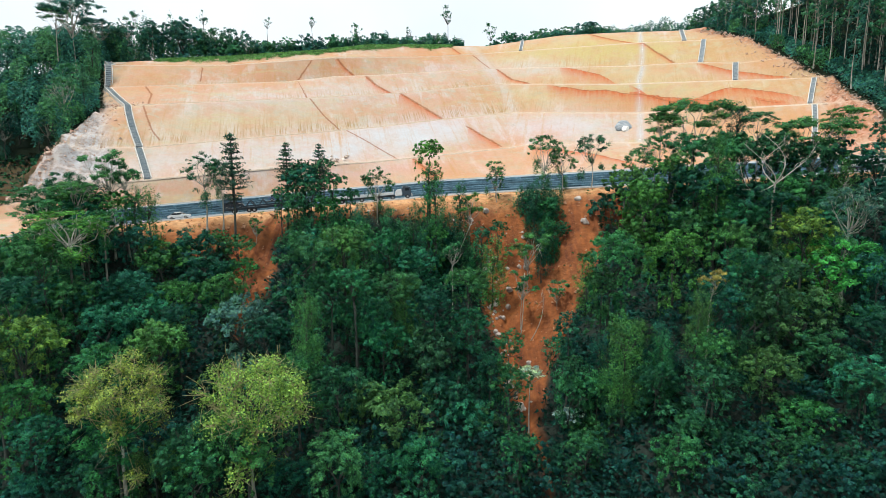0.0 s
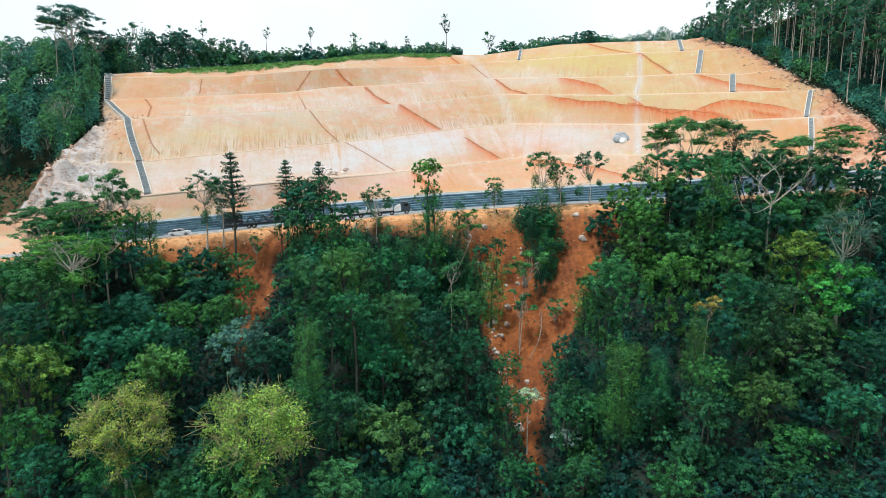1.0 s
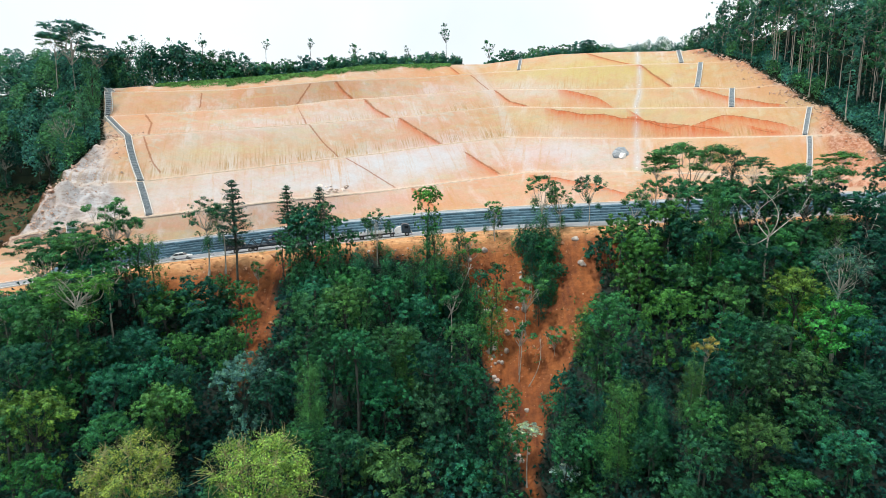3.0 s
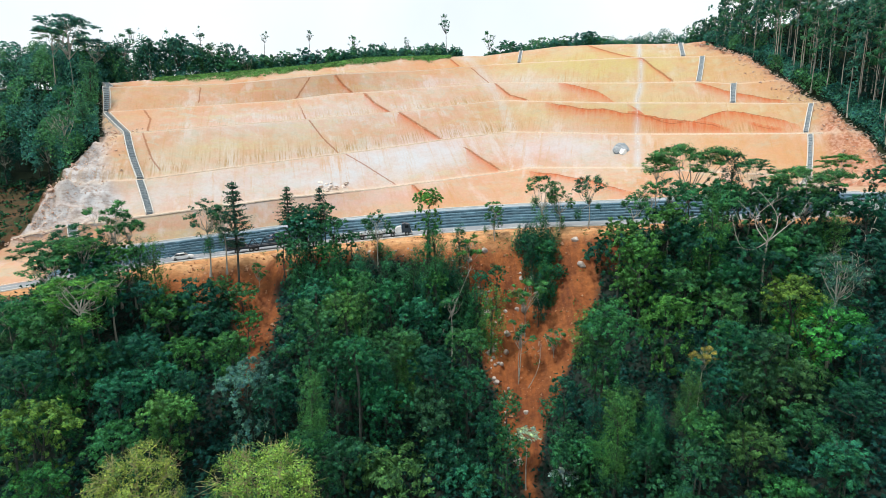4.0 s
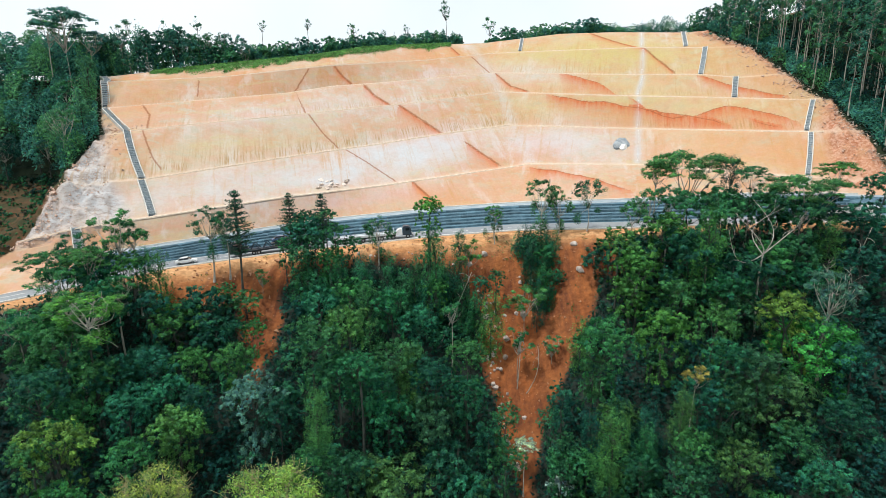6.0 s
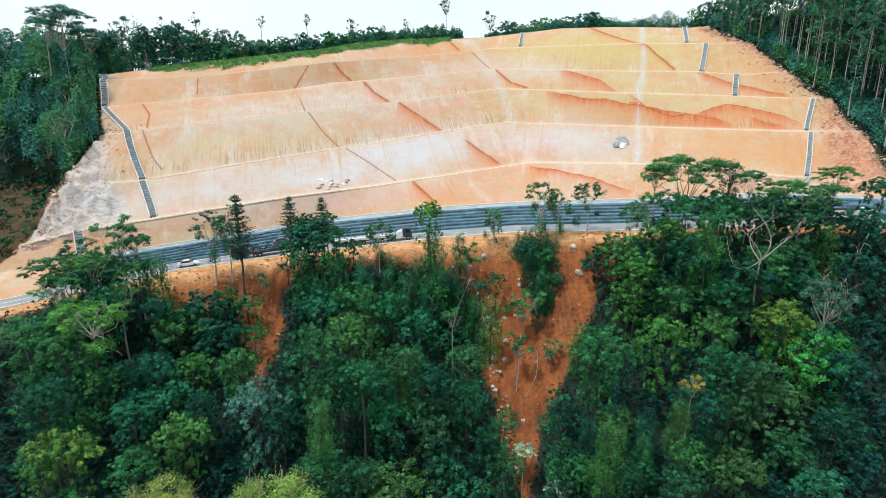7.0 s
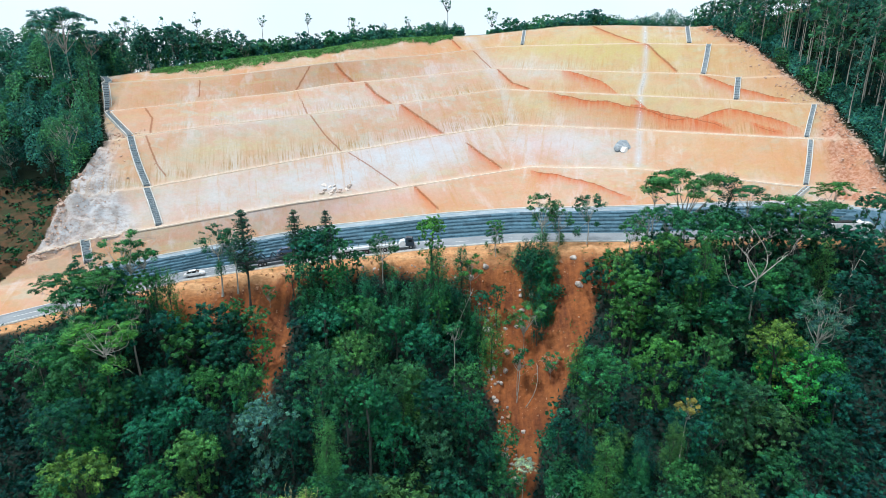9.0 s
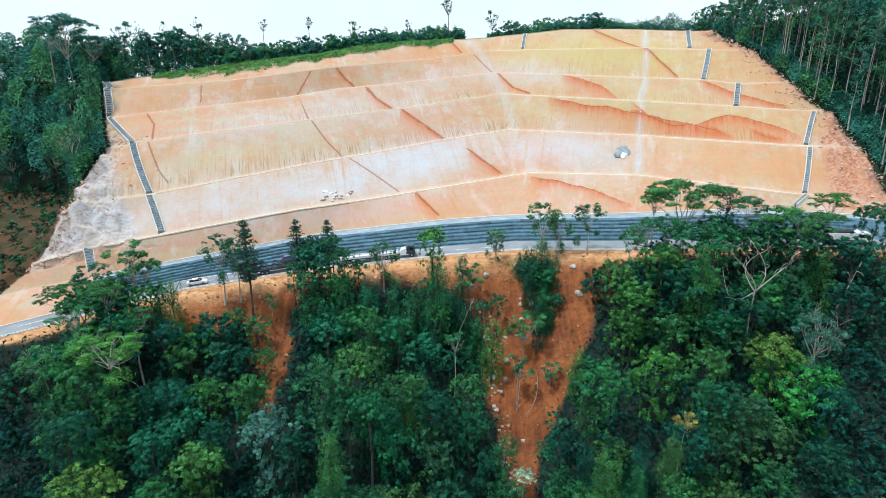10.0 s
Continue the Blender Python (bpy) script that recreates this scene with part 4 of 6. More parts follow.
grove([(40, 110, 6.5, 4.6), (44, 106, 11, 5), (50, 110, 15.5, 5), (55, 106, 15, 5.2), (57, 112, 16, 4.6), (64, 108, 15.5, 5), (70, 112, 15, 4.8), (72, 106, 13.5, 5), (77, 110, 14.5, 4.8), (82, 104, 13, 5), (85, 107, 9.5, 3.6), (89, 101, 8.5, 4.4), (93, 96, 9, 5), (60, 98, 7, 5), (38, 104, 3.5, 4.2), (49, 100, 6.5, 4.4)], "round", TONES, "tall dark leafy tree that screens the road", "forest below the road")
grove([(-72, 100, 3.5, 4.6), (-66, 100, 3.0, 4.4), (-63, 96, 0.5, 4.2), (-69, 92, -1, 4.2)], "round", TONES, "dense leafy tree at the edge of the road", "forest below the road")
grove([(-17, 111.5, -1, 3), (-12, 113.5, -1.5, 2.6), (-6, 111.5, 0, 2.8), (-3, 107.5, -4, 3.4), (0, 112.5, -1, 2.6), (4, 109.5, -4, 3), (7, 106.5, -7, 3), (-22, 110.5, -1, 3), (20, 118, 3.5, 3.2), (24, 117, 1.5, 3.4), (22, 113, -3, 3.2), (-9, 108.5, -4, 3.2), (-26, 108.5, -2.5, 3), (17, 122, 3, 2)], "column", [(1.2, 1.35, 1.15), (1.6, 1.55, 1.15), MID], "tree smothered in dark vines at the landslide edge", "vine-draped trees")
grove([(23, 125, 15, 4.6), (33.5, 124, 15.1, 3.8), (-49.6, 114, 10.5, 4.0), (-46.5, 115, 9, 3.0), (-14.2, 118, 7.5, 3.7), (-71.9, 105, 6.8, 4.0), (27, 124.5, 12, 3.4), (12, 125, 7, 2.4)], "airy", [(2.2, 1.45, 0.95), (1.5, 1.2, 1.0), MID], "slender roadside tree with an open rounded crown", "trees by the road", pale=True)
grove([(-31, 116, 8, 3.2), (-27.5, 114.5, 6, 3.4), (-23.5, 116.5, 7.5, 3.2), (-20, 118, 4, 2.6), (-30, 112, 3, 3.4), (-24, 112, 2.5, 3.4), (-34, 115, 4, 2.6), (9.5, 74, -20, 3.2), (18.2, 74, -21, 3.2), (9.8, 66, -26, 3), (18.4, 66, -26, 3), (10.2, 81, -17, 2.8), (17.8, 82, -18, 2.6)], "round", [(1.3, 1.4, 1.2), MID, (1.7, 1.6, 1.1)], "dense leafy tree crowding the landslide edge", "forest below the road")
grove([(-58.0, 84.0, 0.9, 6.0)], "airy", [(4.0, 2.4, 1.0)], "wide bright green tree with a flat crown", "bright crowned trees", squash=0.55)
grove([(62.4, 83.4, 4.5, 4.2)], "airy", [(3.0, 1.5, 1.8)], "grey-green tree with pale forked limbs", "grey trees", pale=True)
grove([(35.9, 84.0, -1.0, 5.0), (44.0, 83.0, 0.2, 4.2), (25.0, 79.4, -1.4, 4.9), (-52.5, 65.6, -10.0, 5.0), (-13.2, 78.6, -6.4, 3.6), (33.9, 65.7, -12.2, 3.2), (50.6, 92, 2.4, 4.4), (-66, 86, -2.2, 5.0)], "round", [(3.4, 2.1, 0.95), (2.8, 1.8, 1.0), (1.9, 1.75, 1.1), (5.2, 2.1, 0.9), (1.4, 1.6, 1.2), (2.4, 1.8, 1.0), (1.0, 1.2, 1.1), (2.2, 1.8, 1.1)], "broad domed tree with lighter green new leaves", "bright crowned trees")
grove([(18.3, 121.5, 4.4, 2.6), (21, 121.5, 4.6, 2.6), (23.6, 120.5, 3.8, 2.4), (19.5, 116.5, 0.6, 2.4), (22.6, 116, -0.6, 2.4), (20.8, 112, -4.2, 2.0), (19.8, 108, -7.4, 1.7), (22.6, 110.5, -5.6, 1.6)], "column", [DEEP, (0.9, 1.1, 1.0), (0.8, 0.9, 1.0)], "dark vine-covered tree between the two arms of the landslide", "vine-draped trees")
grove([(35.3, 95.5, 6.4, 4.7), (34.0, 102.5, 8.8, 4.4), (-2.7, 109.5, 14.0, 3.6)], "round", [(3.0, 1.9, 0.95), (3.6, 1.9, 0.9), (3.6, 2.2, 0.95)], "domed tree with yellow-green new leaves near the road", "bright crowned trees")
grove([(43.5, 113.5, 14.2, 3.6), (40.3, 114, 11.6, 3.0), (47, 112, 15.0, 3.4), (79.5, 113, 12.0, 2.6)], "airy", [(1.9, 1.7, 1.1), (2.4, 1.8, 1.0), (1.5, 1.5, 1.1), (2.2, 1.6, 1.0)], "pale-stemmed tree with a light green open crown", "trees by the road", pale=True)
grove([(47.5, 95, 12.2, 3.4), (-64.5, 103, 4.4, 3.0), (-58.8, 103.8, 3.6, 2.4), (-2.6, 108.5, 8.0, 2.0), (-67.5, 101.5, 4.8, 3.2)], "column", [(2.6, 1.8, 1.0), DEEP, (0.9, 1.1, 1.0), (1.3, 1.3, 1.0), (0.8, 1.0, 1.1)], "tall tree draped in green climbing vines", "vine-draped trees")
grove([(90.5, 110.8, 18.8, 4.3), (95, 106.5, 17.5, 4.8), (-30, 117, 9.8, 2.6), (-25.2, 117, 10.2, 2.4)], "round", [MID, (1.2, 1.4, 1.1), MID, (1.8, 1.5, 1.0)], "leafy green tree beside the road", "trees by the road")
grove([(-36.5, 57, -18.5, 4.4), (-22.3, 58, -19.5, 4.8), (-29, 58.5, -21, 4.0), (-12, 58, -22, 4.2), (-3, 63, -25, 4.4), (28, 60, -23, 3.8)], "round", [(1.6, 1.6, 1.1), (2.6, 1.9, 1.0), MID, (2.2, 1.6, 0.95), (1.3, 1.5, 1.2), (1.7, 1.6, 1.1)], "leafy green tree low in the valley", "forest below the road")
grove([(-68, 84, -8.5, 4.6), (-62, 86, -7, 4.4), (-57, 82.5, -9, 4.2), (-72, 92, -5, 4.2), (-52, 88, -9, 4.2), (-46.5, 83, -12, 4.0), (-64, 78, -11, 4.4), (-57, 75, -13, 4.2)], "round", [MID, (1.3, 1.6, 1.4), (2.2, 1.6, 1.0), (1.7, 1.6, 1.1)], "leafy green tree below the taller crowns", "forest below the road")
grove([(24.2, 70.0, -11.6, 3.2), (-18.5, 72.0, -9.4, 2.6), (29.0, 69.5, -13.5, 2.2)], "column", [(2.9, 1.8, 0.95), (3.0, 1.9, 0.9), (1.4, 1.4, 1.0)], "tall tree hung with bright yellow-green vines", "vine-draped trees")
grove([(36.1, 71.7, -6.2, 2.3)], "sparse", [(11.0, 1.9, 0.9)], "slender dead tree with rust-brown leaves", "sparse trees by the road", pale=True)
grove([(19, 119.5, 3.4, 2.8), (22.5, 118, 2.0, 3.2), (24.5, 114, -3.0, 2.8), (21.5, 112, -6.0, 2.4), (-36.6, 98.5, -8.6, 2.6), (-45.5, 109, -4.2, 3.0)], "round", [(1.2, 1.3, 1.1), (1.5, 1.5, 1.1), (1.1, 1.2, 1.1), MID, (2.0, 1.7, 1.0), (1.8, 1.6, 1.0)], "dense leafy tree crowding the landslide edge", "forest below the road")
grove([(-70.5, 96, 2.0, 4.6), (-64.5, 90, -0.8, 4.8), (-73, 88, -3.2, 4.4), (-60.5, 97, 0.2, 3.8)], "airy", [(2.2, 1.8, 1.0), (3.4, 2.1, 1.0), (2.6, 1.9, 1.0), (1.6, 1.5, 1.0)], "feathery light green tree with a spreading crown", "spreading light trees", pale=True, squash=0.7)
THICKETS = [[], [], [], [], [], [], []]


def thicket(tone, x, y, top, r, rnd, squash=1.0, far=False):
    """A leafy crown for the joined woods that nobody could count."""
    v = TRIS[f"scrub_{rnd.randrange(2)}" if far else f"thick_{rnd.randrange(2)}" if 0 < y < 68 else f"bush_{rnd.randrange(3)}"]
    a = rnd.uniform(0, 6.3)
    c, s = math.cos(a) * r, math.sin(a) * r
    turn = np.array([[c, -s, 0], [s, c, 0], [0, 0, r * squash]])
    THICKETS[tone].append(v @ turn.T + np.array((x, y, top - 0.9 * r * squash)))


# woods between the trees placed above; dark tones paint the shaded gaps low down
fill = random.Random(11)
tries = 0
while tries < 9000:
    tries += 1
    x, y = fill.uniform(-98, 100), fill.uniform(44, 122)
    ys, zs = shoulder(x)
    if y > ys - 9 or abs(x) > y * 0.86 + 12 or scar(x, y) > 0.05 or scar(x - 2.5, y) > 0.3 or scar(x + 2.5, y) > 0.3:
        continue
    r = fill.uniform(2.4, 4.4)
    if any((x - a) ** 2 + (y - b) ** 2 < (0.56 * (r + c)) ** 2 for a, b, c in STANDS):
        continue
    STANDS.append((x, y, r))
    top = valley(x, y) + min(fill.uniform(3.0, 6.5), 2.0 + (ys - y) * 0.3)
    thicket(fill.choice((0, 0, 3, 3, 0, 1) if y < 86 else (3, 1, 1, 1, 2)), x, y, top, r, fill)
for i in range(110):
    x = fill.uniform(-33, 5)
    y = shoulder(x)[0] - fill.uniform(10, 19)
    thicket(fill.choice((1, 1, 3)), x, y, valley(x, y) + fill.uniform(1.6, 4.0), fill.uniform(1.2, 2.2), fill, 1.3)


# ---- woods behind the road ----
UNDER = []


def grown(rows, species, tones, label, group, **kw):
    for i, (x, y, top, r) in enumerate(rows):
        tree(x, y, top, r, species, tones[i % len(tones)], label, group=group, foot=upland(x, y), **kw)
        if species == "round":
            UNDER.append((x, y, upland(x, y) + 0.62 * (top - upland(x, y)), r * 0.95))


# paler, bluer tints that put the haze of distance into the leaf colour
HAZE_TONES = [(2.2, 1.65, 2.1), (3.0, 1.95, 1.9), (1.8, 1.45, 2.0), (2.4, 1.9, 1.6)]
grown([(-104.2, 198, 62.3, 4.6), (-110.2, 200, 62, 3.1), (-86, 205, 64.2, 1.9), (-34.3, 225, 65.4, 2.3), (2.1, 242, 76.1, 2.8), (21, 248, 71, 2.8), (-50, 217, 65.2, 1.6), (88.1, 226, 65.2, 1.6), (-98, 206, 63, 3.0), (-66, 214, 64, 1.5), (-14, 236, 66, 1.5), (36, 246, 66, 1.5)], "wispy", HAZE_TONES, "thin bare-stemmed tree on the hilltop against the sky", "trees on the hilltop")
grown([(-92.8, 202, 60.9, 7.3), (-112.6, 196, 55.3, 5.1), (-100.1, 200, 56.8, 5.2), (-78.5, 210, 56.5, 6.5), (-87.6, 207, 55.5, 5.3), (-68, 216, 58, 6.7), (-51.7, 219, 59.8, 6.8), (-42, 224, 60.8, 5.8), (-27.3, 230, 62.2, 7.1), (-5, 241, 62.8, 6.5), (-14.3, 238, 62.3, 6.1)], "round", HAZE_TONES, "dark leafy tree on the hilltop", "trees on the hilltop", squash=1.0)
grown([(28.9, 248, 65.0, 6.4), (43.1, 246, 64.8, 6.4), (60.8, 240, 66, 8.0), (67.2, 238, 66.4, 4.9), (99.6, 222, 64.8, 5.7), (-59.9, 217, 58, 5.6), (-33.8, 228, 61, 5.9), (-20.9, 234, 62, 4.8), (5, 246, 62.5, 5), (52, 243, 65, 6)], "round", HAZE_TONES, "dark leafy tree on the hilltop", "trees on the hilltop", squash=0.9)
grown([(-118.5, 182, 61.4, 9.4), (-125.4, 185, 58.7, 5.7), (-114.1, 188, 56.1, 5.7)], "umbrella", HAZE_TONES, "tall tree with a wide flat crown above the woods", "woods beside the cut", pale=True)

crest = random.Random(33)
for k in range(20):
    x = -116 + 2.4 * k + crest.uniform(-1, 1)
    y = float(B6(x)[0]) + crest.uniform(6, 13)
    h = float(np.interp(x, (-116, -92, -68), (15, 13.5, 8.5))) * crest.uniform(0.75, 1.12)
    grown([(x, y, upland(x, y) + h, crest.uniform(2.4, 4.0))], crest.choice(("airy", "airy", "gum", "round")), [crest.choice(HAZE_TONES)], "leafy tree with a pale stem at the wood's edge", "trees on the hilltop", pale=True)

side = random.Random(21)


def inward(x, y):
    """Metres into the woods from the edge of the cut, on the hill's left and right shoulders, and the bench count."""
    u = slope_u(x, y)
    return (np.interp(u, *LEFT_EDGE) - x if x < 0 else x - np.interp(u, *RIGHT_EDGE)), u


def stand(count, xs, ys, low, depth, gap, choose):
    """Trees scattered in the woods beside the cut, no nearer than gap to each other."""
    stood = []
    for tries in range(5000):
        if len(stood) >= count:
            break
        x, y = side.uniform(*xs), side.uniform(*ys)
        d, u = inward(x, y)
        if d < 0.5 or d > depth or u < low or any((x - a) ** 2 + (y - b) ** 2 < gap * gap for a, b in stood):
            continue
        stood.append((x, y))
        choose(x, y, d)


def left_tree(x, y, d):
    s = side.choice(("round", "pine", "pine", "pine", "gum", "airy"))
    h = side.uniform(11, 17)
    tree(x, y, upland(x, y) + h, side.uniform(3.2, 5.0) if s != "gum" else 2.2, s, side.choice(HAZE_TONES), "dark green tree in the woods beside the cut slope", group="woods beside the cut", foot=upland(x, y))


def right_tree(x, y, d):
    young = smooth((slope_u(x, y) - 4.3) / 1.2) * smooth((16 - d) / 12)
    h = side.uniform(20, 28) * (1 - 0.62 * young)
    tree(x, y, upland(x, y) + h, side.uniform(2.2, 3.4), "gum", side.choice(HAZE_TONES), "tall pale-stemmed gum tree beside the cut slope", group="gum trees beside the cut", foot=upland(x, y))


stand(80, (-160, -94), (140, 226), 2.4, 55, 3.9, left_tree)
stand(64, (96, 140), (128, 228), 0.6, 11, 1.6, right_tree)
stand(34, (100, 180), (128, 228), 0.8, 60, 4.0, right_tree)
# brown scrub on the bare flank
for i in range(560):
    x, u = side.uniform(-138, -94), side.uniform(0.3, 2.7)
    if x > np.interp(u, *LEFT_EDGE) - 1.4:
        continue
    q = on_slope(x, u)
    thicket(side.choice((6, 2, 2, 0, 1)), x, q.y, q.z + side.uniform(0.5, 2.2), side.uniform(1.0, 2.2), side, 0.9, True)
# the forest goes on along the valley floor
for i in range(130):
    x, y = side.uniform(-130, 130), side.uniform(-60, 50)
    if abs(x) < 0.8 * y + 6 and y > 44:
        continue
    z = valley(x, y) if y > 30 else float(np.interp(y, (-90, -60, 30), (-40, -40, valley(x, 30))))
    thicket(side.randrange(4), x, y, z + side.uniform(6, 11), side.uniform(4.5, 7.5), side, 1.1, True)
# closed canopy beside the cut: domed crowns that merge, low at the edge, leafy down to the ground


def lie(X, Y):
    """Ground height, bench count and metres behind the crest for many places at once."""
    rows = [f(X) for f in LEVELS]
    U, Z = np.full(len(X), -0.5), np.full(len(X), -50.0)
    for k in range(6):
        (ya, za), (yb, zb) = rows[k], rows[k + 1]
        f = np.clip((Y - ya) / (yb - ya), 0, 1)
        on = Y >= ya
        U, Z = np.where(on, k + f, U), np.where(on, za + (zb - za) * f, Z)
    past = Y - rows[6][0]
    return Z + np.interp(past, (0, 4, 14, 40, 120), (0, 0.6, 0, -6, -30)), U, past


def canopy(count, xs, ys, low, tall, seed):
    rng = np.random.default_rng(seed)
    X, Y, A = rng.uniform(*xs, count), rng.uniform(*ys, count), rng.uniform(size=count)
    Z, U, past = lie(X, Y)
    D = np.interp(U, *LEFT_EDGE) - X if xs[0] < 0 else X - np.interp(U, *RIGHT_EDGE)
    ok = (D > 0.6) & (D < 62) & (U >= low) & (past < 16)
    X, Y, Z, A, D, U = X[ok], Y[ok], Z[ok], A[ok], D[ok], U[ok]
    # crown middles on a jittered grid; each leaf belongs to the nearest one
    cell = 4.8
    I, J = np.floor(X / cell), np.floor(Y / cell)
    best, cx, cy, own = np.full(len(X), 1e9), X.copy(), Y.copy(), np.zeros(len(X))
    for di in (-1, 0, 1):
        for dj in (-1, 0, 1):
            i, j = I + di, J + dj
            h = np.sin(i * 127.1 + j * 311.7 + seed) * 43758.5
            g = np.sin(i * 269.5 + j * 183.3 + seed) * 24634.6
            h, g = h - np.floor(h), g - np.floor(g)
            px, py = (i + h) * cell, (j + g) * cell
            d = (X - px) ** 2 + (Y - py) ** 2
            near = d < best
            best, cx, cy, own = np.where(near, d, best), np.where(near, px, cx), np.where(near, py, cy), np.where(near, (h * 7.3 + g * 3.1) % 1.0, own)
    dome = np.maximum(0, 1 - 1.3 * best / cell ** 2)
    rise = np.minimum(1, 0.16 + D / 11) if xs[0] < 0 else np.where(D < 7, 0.10 + 0.06 * own, np.minimum(1, 0.4 + (D - 7) / 12) * np.where(U > 4.6, np.minimum(1, 0.3 + D / 30), 1))
    height = tall * rise * (0.35 + 0.65 * own + 0.45 * dome)
    k = np.where(D > 12, 1 - 0.4 * A * A, 1 - A ** 1.4)
    places = np.stack([X, Y, Z + height * k + 0.2], 1)
    ways = np.stack([(X - cx) / cell * 1.4, (Y - cy) / cell * 1.4 - 0.3, np.full(len(X), 0.5)], 1) + rng.normal(size=(len(X), 3)) * 0.35
    v = leaf_tris(places, ways, 0.6, rng, 0.7)
    tone = np.where(own < 0.2, 0, np.where(own > 0.78, 5, 4))
    for t in (0, 4, 5):
        THICKETS[t].append(v[tone == t])


canopy(130000, (-160, -94), (138, 226), 2.4, 13.0, 3)
canopy(150000, (96, 150), (118, 232), 0.5, 19.0, 4)


def hedge(count, seed):
    """Scrub and small trees that close the skyline above the cut."""
    rng = np.random.default_rng(seed)
    x = np.concatenate([rng.uniform(-150, 9, int(count * 0.78)), rng.uniform(19, 97, int(count * 0.22))])
    k, dy = rng.uniform(size=len(x)), rng.uniform(6, 14, len(x))
    tall = np.interp(x, (-150, -98, -86, -68, -50, 8, 22, 34, 60, 97), (15, 15, 12, 7.5, 6.0, 5.6, 3.0, 3.4, 4.2, 6.0))
    lump = np.array([0.62 + 0.75 * wobble(a, b, 5.0, 2.0) + 0.45 * wobble(a, b, 2.2, 5.0) + 0.15 * wobble(a, b, 0.9, 7.0) for a, b in zip(x, dy)])
    y = B6(x)[0] + dy
    places = np.stack([x, y, lie(x, y)[0] + tall * lump * k ** 0.6], 1)
    tone = np.array([5 if wobble(a, b, 3.5, 11.0) > 0.12 else 4 for a, b in zip(x, dy)])
    v = leaf_tris(places, rng.normal(size=places.shape) * 0.6 + np.array((0, -0.5, 0.5)), 0.5, rng, 0.7)
    for t in (4, 5):
        THICKETS[t].append(v[tone == t])


hedge(100000, 12)
for x, y, top, r in UNDER:
    thicket(4, x, y, top, r * 0.8, side, 1.2, True)
# tones 4 and 5 carry painted distance haze, 0 and 3 the gap shade
THICKET_TONES = ((0.42, 0.52, 0.7), (1.25, 1.35, 1.2), (2.0, 1.5, 1.0), (0.62, 0.75, 0.95), (2.1, 1.7, 2.2), (3.3, 2.1, 1.9), (2.8, 0.52, 0.6))
for shade, parts in zip(THICKET_TONES, THICKETS):
    ob = tagged(new("woods", tri_mesh("woods", np.concatenate(parts), M_LEAF)), "dense green rainforest crowns that merge together", "woods", kind="stuff")
    ob.color = (*shade, 1)


# ---- undergrowth ----
def undergrowth():
    rng = np.random.default_rng(77)
    pts = []
    for x, y in zip(rng.uniform(-92, 94, 24000), rng.uniform(46, 124, 24000)):
        ys, zs = shoulder(x)
        if y < ys - 4 and abs(x) < 0.86 * y + 12 and scar(x, y) < 0.06:
            pts.append((x, y, valley(x, y)))
    pts = np.repeat(np.array(pts), 4, 0)
    n = len(pts)
    pts = pts + rng.normal(size=(n, 3)) * (0.7, 0.7, 0.4) + np.stack([np.zeros(n), np.zeros(n), rng.uniform(0.1, 2.2, n)], 1)
    out = rng.normal(size=(n, 3)) * 0.7 + np.array((0, -0.4, 0.8))
    return tri_mesh("undergrowth", leaf_tris(pts, out, 0.6, rng, 0.7), M_LEAF)


brush = tagged(new("undergrowth", undergrowth()), "dense undergrowth on the valley side, tinted dark for shade under the crowns", "undergrowth", kind="stuff")
# the tint holds the shade that falls under the crowns
brush.color = (0.38, 0.46, 0.6, 1)


def crest_grass():
    rng = np.random.default_rng(31)
    pts = []
    for x in rng.uniform(-97, 4, 30000):
        lo = np.interp(x, (-97, -80, -60, -30, 4), (5.7, 5.2, 5.45, 5.66, 5.82))
        u = lo + (6.25 - lo) * rng.uniform() ** 0.7 + 0.22 * abs(rng.normal()) * wobble(x, 3, 5, 1.0) + 0.06 * math.sin(x * 0.7) + 0.05 * math.sin(x * 0.23)
        if u < 5.05 or wobble(x, u * 9, 2.6, 4.0) + 0.25 * rng.normal() > 0.16 + 0.7 * (u - 5.5):
            continue
        if u <= 6:
            pts.append(tuple(on_slope(x, u)))
        else:
            y = float(B6(x)[0]) + (u - 6) * 14
            pts.append((x, y, upland(x, y)))
    pts = np.array(pts)
    pts[:, 2] += rng.uniform(0.0, 0.6, len(pts))
    out = rng.normal(size=(len(pts), 3)) * 0.5 + np.array((0, -0.9, 0.7))
    return tri_mesh("crest_grass", leaf_tris(pts, out, 0.55, rng, 0.45), M_GRASS)


tagged(new("crest_grass", crest_grass()), "bright green grass along the top of the cut", "grass", kind="stuff")


# ---- things on the cut and the road ----
def bm_mesh(name, bm, mat):
    me = bpy.data.meshes.new(name)
    bm.to_mesh(me)
    bm.free()
    me.materials.append(mat)
    return me


def box(name, sx, sy, sz, mat, bevel=0.03):
    """A bevelled block on its middle."""
    bm = bmesh.new()
    bmesh.ops.create_cube(bm, size=1)
    bmesh.ops.scale(bm, vec=(sx, sy, sz), verts=bm.verts)
    if bevel:
        bmesh.ops.bevel(bm, geom=bm.edges[:], offset=min(bevel, 0.3 * min(sx, sy, sz)), segments=2, affect="EDGES")
    return bm_mesh(name, bm, mat)


